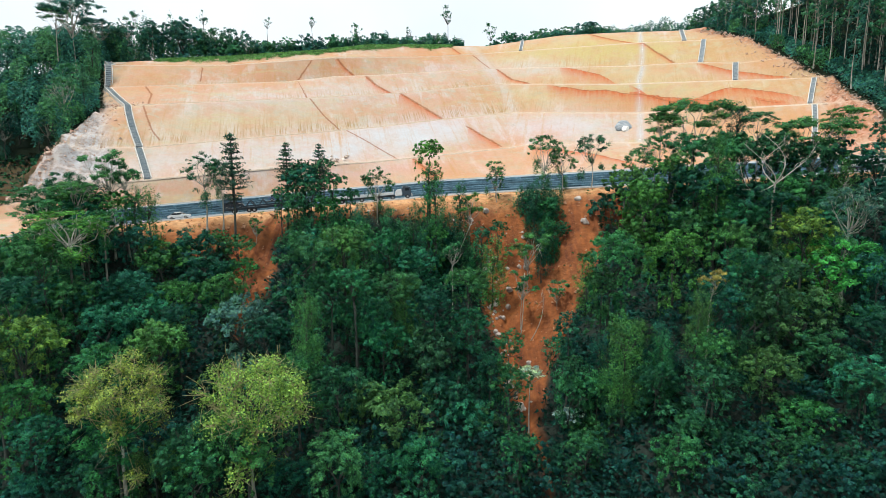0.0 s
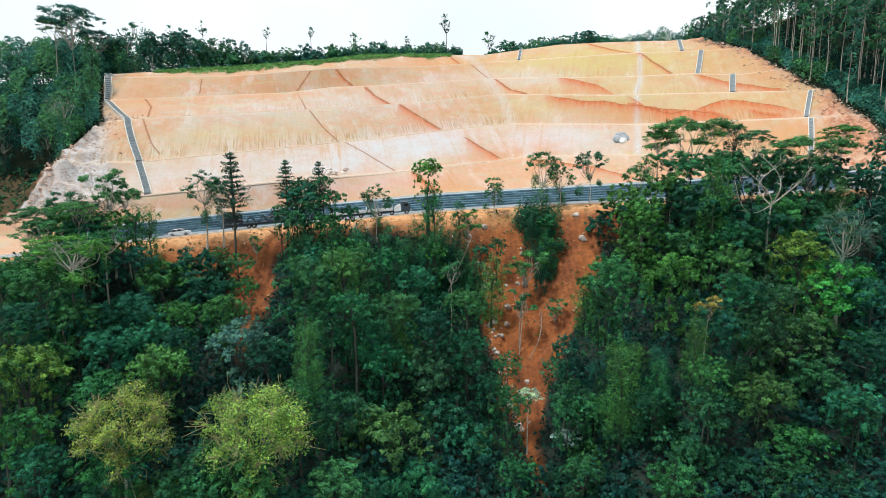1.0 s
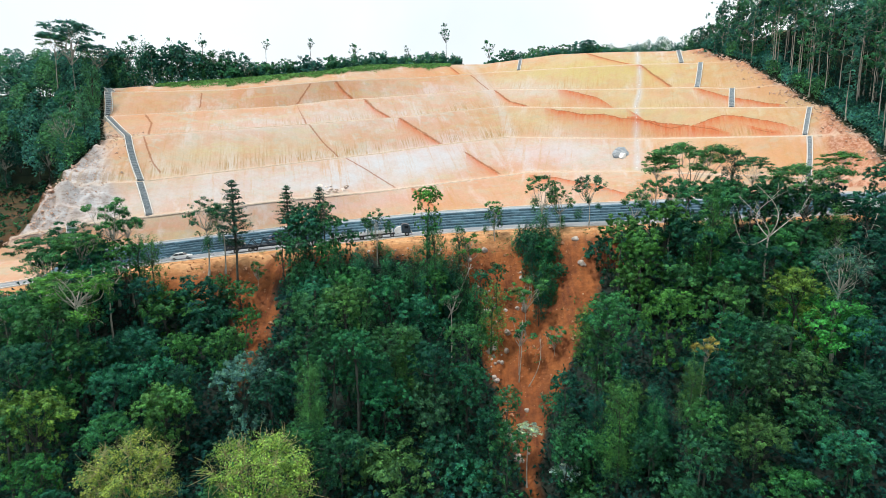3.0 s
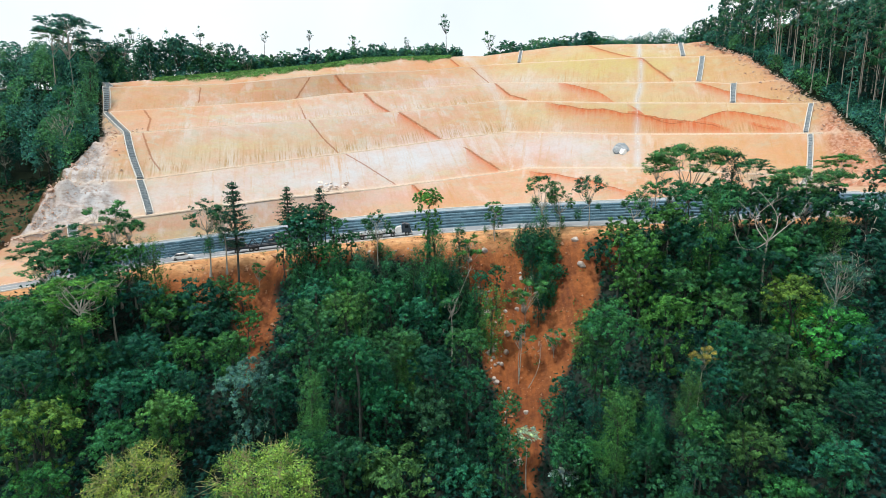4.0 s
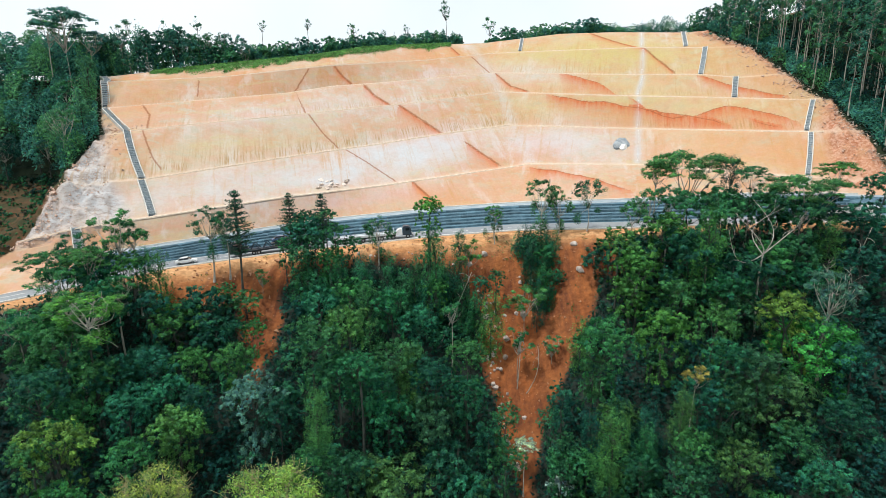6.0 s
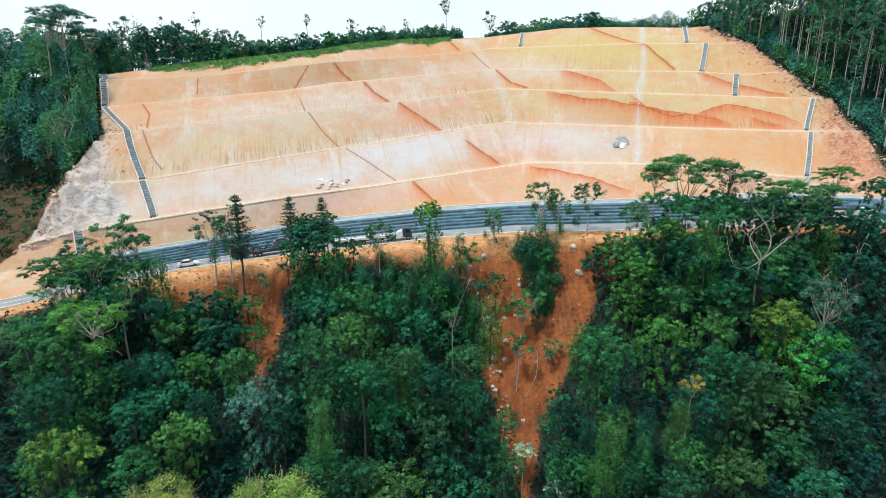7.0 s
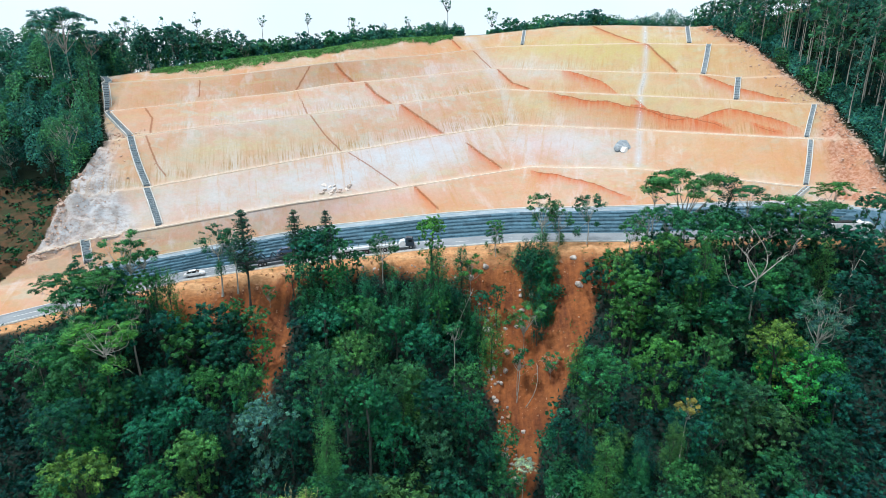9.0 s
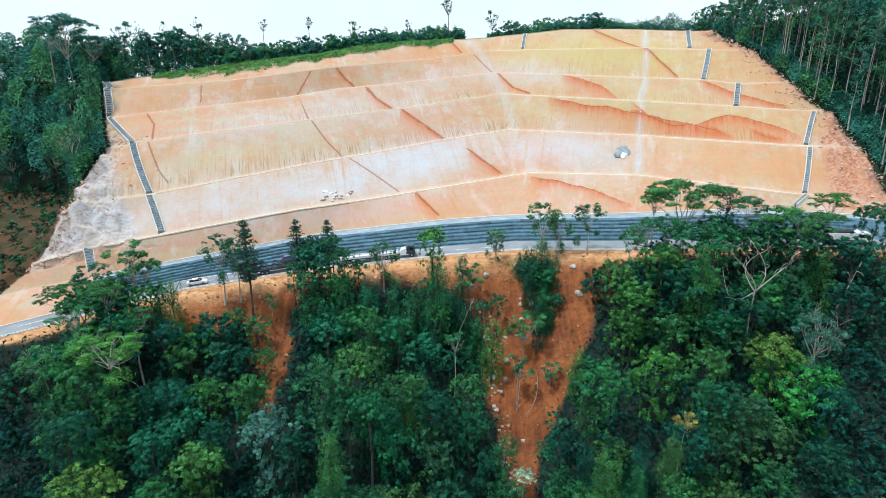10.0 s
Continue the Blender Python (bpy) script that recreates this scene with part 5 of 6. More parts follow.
def profile(name, pts, width, mat, bevel=0.06, taper=1.0):
    """A side outline of (x, z) given a width, with rounded edges; taper narrows the top."""
    bm = bmesh.new()
    top = max(p[1] for p in pts)
    low = min(p[1] for p in pts)
    f = lambda z: 1 - (1 - taper) * (z - low) / (top - low)
    a = [bm.verts.new((x, -width / 2 * f(z), z)) for x, z in pts]
    b = [bm.verts.new((x, width / 2 * f(z), z)) for x, z in pts]
    bm.faces.new(a)
    bm.faces.new(b[::-1])
    for i in range(len(pts)):
        j = (i + 1) % len(pts)
        bm.faces.new((a[j], a[i], b[i], b[j]))
    bmesh.ops.recalc_face_normals(bm, faces=bm.faces)
    if bevel:
        bmesh.ops.bevel(bm, geom=bm.edges[:], offset=bevel, segments=2, affect="EDGES")
    return bm_mesh(name, bm, mat)


def disc(name, r, w, mat, bevel=0.04, seg=20):
    """A wheel-like cylinder across the y axis."""
    bm = bmesh.new()
    bmesh.ops.create_cone(bm, cap_ends=True, segments=seg, radius1=r, radius2=r, depth=w)
    bmesh.ops.rotate(bm, matrix=Matrix.Rotation(math.pi / 2, 3, "X"), verts=bm.verts)
    rim = [e for e in bm.edges if abs(e.verts[0].co.y - e.verts[1].co.y) < 1e-5]
    if bevel:
        bmesh.ops.bevel(bm, geom=rim, offset=bevel, segments=2, affect="EDGES")
    return bm_mesh(name, bm, mat)


def glossy(name, colour, rough=0.3, metal=0.0, coat=0.0):
    m, n, l, p = material(name)
    f = noise_tex(n, l, 2.0, 4)
    l.new(mix(n, l, remap(n, l, f, 0.3, 0.7), tuple(c * 0.85 for c in colour), colour), p.inputs["Base Color"])
    l.new(remap(n, l, f, 0.3, 0.7, rough * 0.8, rough * 1.3), p.inputs["Roughness"])
    p.inputs["Metallic"].default_value = metal
    p.inputs["Coat Weight"].default_value = coat
    return m


M_WHITE = glossy("white_car_paint", (0.82, 0.84, 0.86), 0.3, 0, 0.5)
M_BLUE = glossy("blue_car_paint", (0.07, 0.14, 0.27), 0.3, 0, 0.5)
M_DARK = glossy("dark_truck_paint", (0.035, 0.04, 0.055), 0.4, 0, 0.3)
M_NAVY = glossy("navy_truck_paint", (0.022, 0.042, 0.065), 0.45, 0, 0.2)
M_GLASS = glossy("window_glass", (0.015, 0.02, 0.025), 0.08)
M_RUBBER = glossy("tyre_rubber", (0.02, 0.02, 0.02), 0.8)
M_STEEL = glossy("grey_steel", (0.35, 0.36, 0.37), 0.4, 0.8)
M_DECK = glossy("pale_deck", (0.66, 0.70, 0.73), 0.6)
M_LAMP = glossy("lamp_glass", (0.8, 0.8, 0.78), 0.15)
M_RED = glossy("red_lamp", (0.4, 0.02, 0.02), 0.2)

TYRE, RIM = disc("tyre", 0.33, 0.22, M_RUBBER), disc("rim", 0.2, 0.23, M_STEEL, 0.02)
BIG_TYRE, BIG_RIM = disc("tyre", 0.5, 0.34, M_RUBBER), disc("rim", 0.28, 0.36, M_STEEL, 0.02)


def wheel(parent, x, y, big=False):
    w = part("wheel", BIG_TYRE if big else TYRE, parent, Matrix.Translation((x, y, 0.5 if big else 0.33)), "black rubber tyre")
    part("rim", BIG_RIM if big else RIM, w, Matrix.Identity(4))


def on_road(x, across, dz=0.0):
    """The pose of a thing on the road, along its way; across: metres from the near edge."""
    (y0, z0), (y1, z1) = ROAD_NEAR(x - 2), ROAD_NEAR(x + 2)
    way = Vector((4, y1 - y0, z1 - z0)).normalized()
    side_way = Vector((0, 0, 1)).cross(way).normalized()
    up = way.cross(side_way)
    m = Matrix((way, side_way, up)).transposed().to_4x4()
    y, z = ROAD_NEAR(x)
    m.translation = Vector((x, float(y), float(z))) + side_way * across + up * (dz + 0.03)
    return m


def car(m, paint, label, group=""):
    ob = tagged(new("car"), label, "car", group)
    ob.matrix_basis = m
    body = part("body", profile("body", [(-2.25, 0.32), (-2.3, 0.6), (-2.22, 0.86), (-1.5, 0.98), (1.0, 0.96), (1.95, 0.82), (2.3, 0.6), (2.28, 0.32)], 1.78, paint, 0.07), ob, Matrix.Identity(4))
    part("cabin", profile("cabin", [(-1.75, 0.94), (-1.05, 1.40), (0.3, 1.42), (1.15, 0.94)], 1.56, M_GLASS, 0.05, 0.82), ob, Matrix.Identity(4), "dark tinted windows")
    part("roof", profile("roof", [(-1.12, 1.38), (-0.98, 1.46), (0.22, 1.48), (0.42, 1.39)], 1.34, paint, 0.03, 0.94), ob, Matrix.Identity(4))
    for x, a in ((-0.42, 0.02), (0.78, -0.68), (-1.42, 0.72)):
        for y in (-0.71, 0.71):
            part("pillar", box("pillar", 0.09, 0.08, 0.56, paint, 0.02), ob, Matrix.Translation((x, y, 1.18)) @ Matrix.Rotation(a, 4, "Y"))
    for y in (-0.62, 0.62):
        part("headlight", box("headlight", 0.12, 0.36, 0.16, M_LAMP), ob, Matrix.Translation((2.2, y, 0.68)))
        part("tail_light", box("tail_light", 0.12, 0.34, 0.16, M_RED), ob, Matrix.Translation((-2.24, y, 0.74)))
        part("mirror", box("mirror", 0.12, 0.2, 0.13, paint), ob, Matrix.Translation((0.75, y * 1.55, 1.0)))
    for x in (-1.4, 1.42):
        for y in (-0.8, 0.8):
            wheel(ob, x, y)
    return ob


def truck_cab(ob, x, paint):
    part("cab", profile("cab", [(x - 1.0, 0.9), (x - 1.0, 2.75), (x - 0.5, 2.98), (x + 0.6, 2.75), (x + 1.0, 1.85), (x + 1.1, 0.6), (x + 0.2, 0.6)], 2.4, paint, 0.12, 0.92), ob, Matrix.Identity(4))
    part("windscreen", box("windscreen", 0.06, 2.0, 0.8, M_GLASS), ob, Matrix.Translation((x + 0.84, 0, 2.28)) @ Matrix.Rotation(-0.42, 4, "Y"), "dark windscreen")
    for y in (-1.18, 1.18):
        part("side_window", box("side_window", 0.85, 0.05, 0.6, M_GLASS), ob, Matrix.Translation((x + 0.1, y, 2.15)), "dark side window")
        part("mirror", box("mirror", 0.12, 0.22, 0.5, M_DARK), ob, Matrix.Translation((x + 0.9, y * 1.14, 2.1)))
        part("headlight", box("headlight", 0.08, 0.34, 0.2, M_LAMP), ob, Matrix.Translation((x + 1.1, y * 0.72, 1.05)))
    part("bumper", box("bumper", 0.3, 2.35, 0.45, M_STEEL), ob, Matrix.Translation((x + 1.15, 0, 0.7)))


def car_carrier(m):
    ob = tagged(new("car_carrier"), "dark car transporter with a caged rear deck stopped on the road", "truck")
    ob.matrix_basis = m
    truck_cab(ob, 8.6, M_NAVY)
    part("chassis", box("chassis", 17.5, 0.9, 0.35, M_NAVY), ob, Matrix.Translation((0, 0, 0.85)))
    part("lower_deck", box("lower_deck", 14.5, 2.4, 0.22, M_NAVY), ob, Matrix.Translation((-1.2, 0, 1.12)))
    part("upper_deck", box("upper_deck", 5.2, 2.4, 0.18, M_NAVY), ob, Matrix.Translation((3.4, 0, 2.05)))
    # rear cage
    for x in (-8.3, -7.1, -5.9, -4.7):
        for y in (-1.2, 1.2):
            part("post", box("post", 0.16, 0.14, 2.1, M_NAVY), ob, Matrix.Translation((x, y, 2.2)))
    for y in (-1.2, 1.2):
        for z in (1.75, 2.45, 3.2):
            part("rail", box("rail", 3.8, 0.1, 0.16, M_NAVY), ob, Matrix.Translation((-6.5, y, z)))
        # slanting struts of the middle deck
        for x, a in ((-3.4, 0.62), (-2.2, -0.62), (-0.6, 0.62), (0.5, -0.62)):
            part("brace", box("brace", 0.2, 0.16, 1.9, M_NAVY, 0.03), ob, Matrix.Translation((x, y, 1.9)) @ Matrix.Rotation(a, 4, "Y"))
        part("rail", box("rail", 9.4, 0.1, 0.14, M_NAVY), ob, Matrix.Translation((0.0, y, 1.42)))
    part("cage_roof", box("cage_roof", 3.8, 2.4, 0.1, M_NAVY), ob, Matrix.Translation((-6.5, 0, 3.3)))
    for x in (-6.4, -3.2, -2.1, 5.2, 6.4, 8.9):
        for y in (-1.05, 1.05):
            wheel(ob, x, y, True)
    return ob


def flatbed(m):
    ob = tagged(new("flatbed_truck"), "long flatbed truck with a pale deck and dark cab", "truck")
    ob.matrix_basis = m
    truck_cab(ob, 8.4, M_NAVY)
    part("sleeper", profile("sleeper", [(5.6, 0.8), (5.6, 1.6), (6.2, 2.2), (7.2, 2.35), (7.25, 0.8)], 2.2, M_WHITE, 0.08), ob, Matrix.Identity(4), "white box behind the cab")
    part("chassis", box("chassis", 17.5, 0.9, 0.35, M_DARK), ob, Matrix.Translation((-0.5, 0, 0.85)))
    for x, w in ((-5.2, 8.6), (2.3, 6.0)):
        part("deck", box("deck", w, 2.5, 0.22, M_DECK), ob, Matrix.Translation((x, 0, 1.25)))
        for y in (-1.25, 1.25):
            part("side_board", box("side_board", w, 0.07, 0.45, M_DECK), ob, Matrix.Translation((x, y, 1.5)))
        part("headboard", box("headboard", 0.1, 2.5, 1.0, M_DECK), ob, Matrix.Translation((x + w / 2, 0, 1.85)))
    for x in (-8.9, -6.6, -4.2, -1.4, 0.2, 2.4):
        for y in (-1.22, 1.22):
            part("stake", box("stake", 0.09, 0.09, 1.1, M_DARK, 0.02), ob, Matrix.Translation((x, y, 1.85)))
    for x in (-8.0, -6.8, -2.2, 1.0, 2.2, 5.0, 8.5):
        for y in (-1.05, 1.05):
            wheel(ob, x, y, True)
    return ob


def dump_truck(m):
    ob = tagged(new("dump_truck"), "white dump truck parked on the road", "truck")
    ob.matrix_basis = m
    truck_cab(ob, 3.9, M_WHITE)
    part("tipper_bed", profile("tipper_bed", [(-4.2, 1.3), (-4.5, 2.9), (2.2, 2.9), (2.5, 3.3), (2.6, 1.3)], 2.5, M_WHITE, 0.06), ob, Matrix.Identity(4), "white steel tipper bed")
    part("load", profile("load", [(-4.2, 2.85), (-2.5, 3.05), (0.5, 3.1), (2.0, 2.85)], 2.2, M_RUBBER, 0.1), ob, Matrix.Identity(4), "dark load in the bed")
    part("chassis", box("chassis", 9.0, 0.9, 0.4, M_DARK), ob, Matrix.Translation((0, 0, 1.0)))
    for x in (-4.0, -2.4, -0.8, 0.8, 2.3):
        for y in (-1.27, 1.27):
            part("rib", box("rib", 0.12, 0.08, 1.5, M_DECK, 0.02), ob, Matrix.Translation((x, y, 2.1)))
    for x in (-3.2, -1.9, 3.9):
        for y in (-1.05, 1.05):
            wheel(ob, x, y, True)
    return ob


car(on_road(-58.0, 2.1), M_WHITE, "white sedan car waiting on the mountain road")
CARRIER = on_road(-40.6, 2.2)
car_carrier(CARRIER)
for x, z, paint, label in ((-6.5, 1.25, M_DARK, "black car loaded in the transporter's rear cage"), (3.4, 2.15, M_BLUE, "blue car loaded on the upper transporter deck")):
    car(CARRIER @ Matrix.Translation((x, 0, z)), paint, label, "cars on the transporter")
flatbed(on_road(-16.6, 2.2))
dump_truck(on_road(89.2, 2.6))


# ---- road markings and kerbs ----
def strip(name, xs, inner, width, lift, mat, parent):
    """A painted or cast strip along the road; inner: metres from the near edge."""
    verts = []
    for x in xs:
        m = on_road(x, 0)
        for w, h in ((0, lift), (width, lift)):
            verts.append(m @ Vector((0, inner + w, h)))
    n = len(xs)
    me = bpy.data.meshes.new(name)
    me.from_pydata(verts, [], [(2 * i, 2 * i + 2, 2 * i + 3, 2 * i + 1) for i in range(n - 1)])
    me.materials.append(mat)
    return part(name, me, parent, Matrix.Identity(4))


LONG = list(np.arange(-150, 118, 2.0))
strip("edge_line", LONG, 0.55, 0.22, 0.02, M_PAINT, road)
strip("edge_line", LONG, 6.4, 0.22, 0.02, M_PAINT, road)
for k in range(38):
    x0 = -140 + k * 6.8
    strip("lane_line", [x0, x0 + 1.8, x0 + 3.6], 3.4, 0.2, 0.02, M_PAINT, road)


def kerb(name, f, xs, width, height, mat, label):
    """A low cast edge that follows a plan line."""
    verts, faces = [], []
    for x in xs:
        y, z = (float(v) for v in f(x))
        y, z = y + 0.05 * wobble(x, 0, 3), z + 0.06 * wobble(x, 5, 2)
        verts += [(x, y - width / 2, z - 0.25), (x, y - width / 2 + 0.06, z + height), (x, y + width / 2 - 0.06, z + height), (x, y + width / 2, z - 0.25)]
    for i in range(len(xs) - 1):
        o = 4 * i
        faces += [(o + j, o + 4 + j, o + 5 + j, o + 1 + j) for j in range(3)]
    faces += [(0, 1, 2, 3), tuple(len(verts) - 4 + j for j in (3, 2, 1, 0))]
    me = bpy.data.meshes.new(name)
    me.from_pydata(verts, [], faces)
    me.materials.append(mat)
    return tagged(new(name, me), label, "channel", kind="structure")


M_LIP = two_tone("dusty_concrete", (0.74, 0.58, 0.44), (0.80, 0.68, 0.55), 0.3, 0.9, 3.0, 0.4, 0.08)
for f, x0, x1, w, h in ((B1, -97, 93, 0.75, 0.08), (B2, -80, 104, 0.7, 0.08), (B3, -89, 105, 0.35, 0.08), (B4, -98, 96, 0.3, 0.07), (B5, -104, 92, 0.3, 0.08)):
    kerb("bench_channel", f, list(np.arange(x0, x1, 1.5)), w, h, M_LIP, "pale drainage channel along the edge of a slope terrace")
kerb("bank_kerb", shifted(BANK_TOP, 0, 0), list(np.arange(-82, 100, 1.5)), 0.6, 0.3, M_CONCRETE, "pale concrete kerb above the gravel strip")
kerb("road_kerb", shifted(ROAD_NEAR, -0.3, 0.0), list(np.arange(-120, 112, 1.5)), 0.5, 0.16, M_CONCRETE, "low concrete kerb on the outer edge of the road")


# ---- stairway drains ----
def chute(a, b, width, label):
    """A stepped concrete channel down the cut, from a to b as (x, u)."""
    ob = tagged(new("stairway_drain"), label, "drain", "stairway drains")
    top, foot = on_slope(*a), on_slope(*b)
    ob.location = foot
    n = max(int((top - foot).length / 0.68), 3)
    pts = [on_slope(a[0] + (b[0] - a[0]) * i / n, a[1] + (b[1] - a[1]) * i / n) - foot for i in range(n + 1)]
    way = (pts[-1] - pts[0]).normalized()
    across = way.cross(Vector((0, 0, 1))).normalized()
    for s in (-1, 1):
        verts, faces = [], []
        for p in pts:
            c = p + across * s * width / 2
            verts += [c - across * 0.11 - Vector((0, 0, 0.5)), c - across * 0.11 + Vector((0, 0, 0.62)), c + across * 0.11 + Vector((0, 0, 0.62)), c + across * 0.11 - Vector((0, 0, 0.5))]
        for i in range(n):
            o = 4 * i
            faces += [(o + j, o + 4 + j, o + 4 + (j + 1) % 4, o + (j + 1) % 4) for j in range(4)]
        faces += [(0, 1, 2, 3), tuple(4 * n + j for j in (3, 2, 1, 0))]
        me = bpy.data.meshes.new("side_wall")
        me.from_pydata(verts, [], faces)
        me.materials.append(M_CONCRETE)
        part("side_wall", me, ob, Matrix.Identity(4))
    turn = Matrix.Rotation(math.atan2(across.y, across.x), 4, "Z")
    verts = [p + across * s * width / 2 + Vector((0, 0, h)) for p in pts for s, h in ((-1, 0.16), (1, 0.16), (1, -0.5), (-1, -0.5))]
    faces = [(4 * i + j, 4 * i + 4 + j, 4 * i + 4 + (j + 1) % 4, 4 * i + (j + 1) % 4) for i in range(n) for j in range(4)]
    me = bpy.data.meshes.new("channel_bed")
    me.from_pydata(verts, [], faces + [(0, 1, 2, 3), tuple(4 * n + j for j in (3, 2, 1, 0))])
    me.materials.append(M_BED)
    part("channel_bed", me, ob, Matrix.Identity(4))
    step = box("step", width - 0.3, 0.26, 0.5, M_STEP, 0.03)
    for p in pts[:-1]:
        part("step", step, ob, Matrix.Translation(p + Vector((0, 0, 0.18))) @ turn)
    return ob


# the bed's near-black colour paints the shade between the steps
M_BED = two_tone("channel_bed_shade", (0.05, 0.07, 0.085), (0.10, 0.12, 0.13), 0.5, 0.9, 4.0, 0.3, 0.05)
M_STEP = two_tone("wet_concrete", (0.30, 0.36, 0.39), (0.42, 0.46, 0.48), 0.5, 0.8, 4.0, 0.3, 0.05)
for a, b, w in (((-109.2, 5.98), (-102.6, 4.12), 1.9), ((-101.2, 4.0), (-90.5, 3.0), 1.7), ((-89.5, 2.98), (-80.5, 2.0), 1.7), ((-79.7, 1.95), (-73.0, 1.0), 1.7), ((-87, 0.96), (-85.3, 0.2), 1.9),
                ((33, 5.96), (31, 5.08), 1.2), ((90.5, 5.98), (87, 5.08), 1.4), ((91.5, 4.98), (86, 4.0), 1.5), ((94, 3.96), (91, 3.0), 1.5), ((107.2, 2.95), (100.6, 2.0), 1.15), ((100.2, 1.94), (94.2, 1.02), 1.15), ((93.6, 0.95), (90.5, 0.3), 1.15)):
    chute(a, b, w, "grey concrete stairway drain down the cut slope")


# ---- gabion bank ----
gabions = tagged(new("gabion_bank"), "dark stepped bank of stone-filled wire baskets beside the road", "retaining wall")
gabions.location = (0, float(ROAD_FAR(0)[0]), float(ROAD_FAR(0)[1]))
inverse = gabions.matrix_basis.inverted()


def gabion_block(seed):
    rng = random.Random(seed)
    bm = bmesh.new()
    bmesh.ops.create_cube(bm, size=1)
    bmesh.ops.scale(bm, vec=(3.97, 1.98, 0.8), verts=bm.verts)
    bmesh.ops.bevel(bm, geom=bm.edges[:], offset=0.12, segments=1, affect="EDGES")
    for v in bm.verts:
        v.co += Vector((rng.uniform(-0.05, 0.05), rng.uniform(-0.08, 0.08), rng.uniform(-0.06, 0.06)))
    return bm_mesh("basket", bm, M_GABION)


BASKETS = [gabion_block(i) for i in range(4)]
for i in range(6):
    x = -81.0 + (2.0 if i % 2 else 0)
    k = 0
    while x < 98:
        m = on_road(x, 0)
        (y0, z0), (y1, z1) = BANK_FOOT(x), BANK_EDGE(x)
        y, z = y0 + (y1 - y0) * (i + 0.5) / 6, z0 + (z1 - z0) * i / 6 + 0.05
        m.translation = (x, float(y), float(z))
        part("basket", BASKETS[(i * 7 + k * 3) % 4], gabions, inverse @ m)
        x += 4.0 * m.to_3x3().col[0].x
        k += 1


# ---- rocks ----
def rock_mesh(seed, mat, squash=0.75):
    rng = random.Random(seed)
    bm = bmesh.new()
    bmesh.ops.create_icosphere(bm, subdivisions=2, radius=1)
    off = Vector((seed * 3.1, seed * 1.7, 0))
    for v in bm.verts:
        d = v.co.normalized()
        k = 1 + 0.35 * noise.noise(d * 1.3 + off) + 0.15 * noise.noise(d * 3 + off)
        v.co = Vector((d.x * k, d.y * k * 0.85, d.z * k * squash))
    for i in range(7):
        cut_way = Vector((rng.uniform(-1, 1), rng.uniform(-1, 1), rng.uniform(-1, 1))).normalized()
        reach = rng.uniform(0.5, 0.75)
        for v in bm.verts:
            over = v.co.dot(cut_way) - reach
            if over > 0:
                v.co -= cut_way * over
    return bm_mesh("boulder", bm, mat)


ROCKS = [rock_mesh(i, M_ROCK) for i in range(6)]
rocks = random.Random(8)
placed = 0
while placed < 120:
    if placed < 70:
        y = rocks.uniform(80, 116)
        x = rocks.gauss(np.interp(y, (80, 92, 104, 116), (12.2, 11.5, 10.5, 10)), 1.3)
    else:
        x = rocks.uniform(-20, 34)
        y = shoulder(x)[0] - rocks.uniform(4, 16)
    if scar(x, y) < 0.7:
        continue
    placed += 1
    s = min(0.16 + rocks.expovariate(4.2), 0.95)
    ob = tagged(new("boulder", ROCKS[rocks.randrange(6)]), "pale grey boulder lying in the red landslide soil", "boulder", "boulders in the landslide")
    ob.matrix_basis = pose(x, y, valley(x, y) + 0.25 * s, rocks.uniform(-25, 25), rocks.uniform(-25, 25), rocks.uniform(0, 360)) @ Matrix.Diagonal((s, s, s, 1))

M_GREYROCK = two_tone("grey_rock", (0.22, 0.26, 0.29), (0.42, 0.45, 0.47), 0.7, 0.85, 3.0, 0.9, 0.3)
M_WHITEROCK = two_tone("white_rock", (0.70, 0.69, 0.66), (0.80, 0.79, 0.77), 0.9, 0.85, 5.0, 0.5, 0.1)
outcrop = tagged(new("rock_outcrop", rock_mesh(21, M_GREYROCK, 0.9)), "grey rock outcrop standing out of the cut soil", "rock")
q = on_slope(56, 1.5)
outcrop.matrix_basis = pose(*q, -30, 0, 10) @ Matrix.Diagonal((3.3, 1.4, 3.1, 1))
pale = tagged(new("rock_outcrop", rock_mesh(24, M_WHITEROCK, 0.9)), "pale boulder in front of the grey outcrop", "rock")
pale.matrix_basis = pose(q.x + 0.3, q.y - 1.3, q.z - 0.8, -30, 0, 0) @ Matrix.Diagonal((1.3, 0.8, 1.5, 1))
M_SCRAPED = two_tone("scraped_pale_rock", (0.60, 0.50, 0.43), (0.72, 0.64, 0.57), 0.6, 0.9, 3.0, 0.8, 0.2)
scraped = random.Random(19)
SCRAPED = [rock_mesh(40 + i, M_SCRAPED, 0.7) for i in range(4)]
for i in range(22):
    x, u = scraped.gauss(-31.5, 2.3), 1.05 + abs(scraped.gauss(0, 0.11))
    r = scraped.uniform(0.35, 1.25)
    b = tagged(new("rock_outcrop", SCRAPED[i % 4]), "pale weathered rock bulging from the terrace edge", "rock", "rocks at the terrace edge")
    b.matrix_basis = pose(*on_slope(x, u), -30, scraped.uniform(-20, 20), scraped.uniform(0, 360)) @ Matrix.Diagonal((r, r * 0.8, r * 0.34, 1))


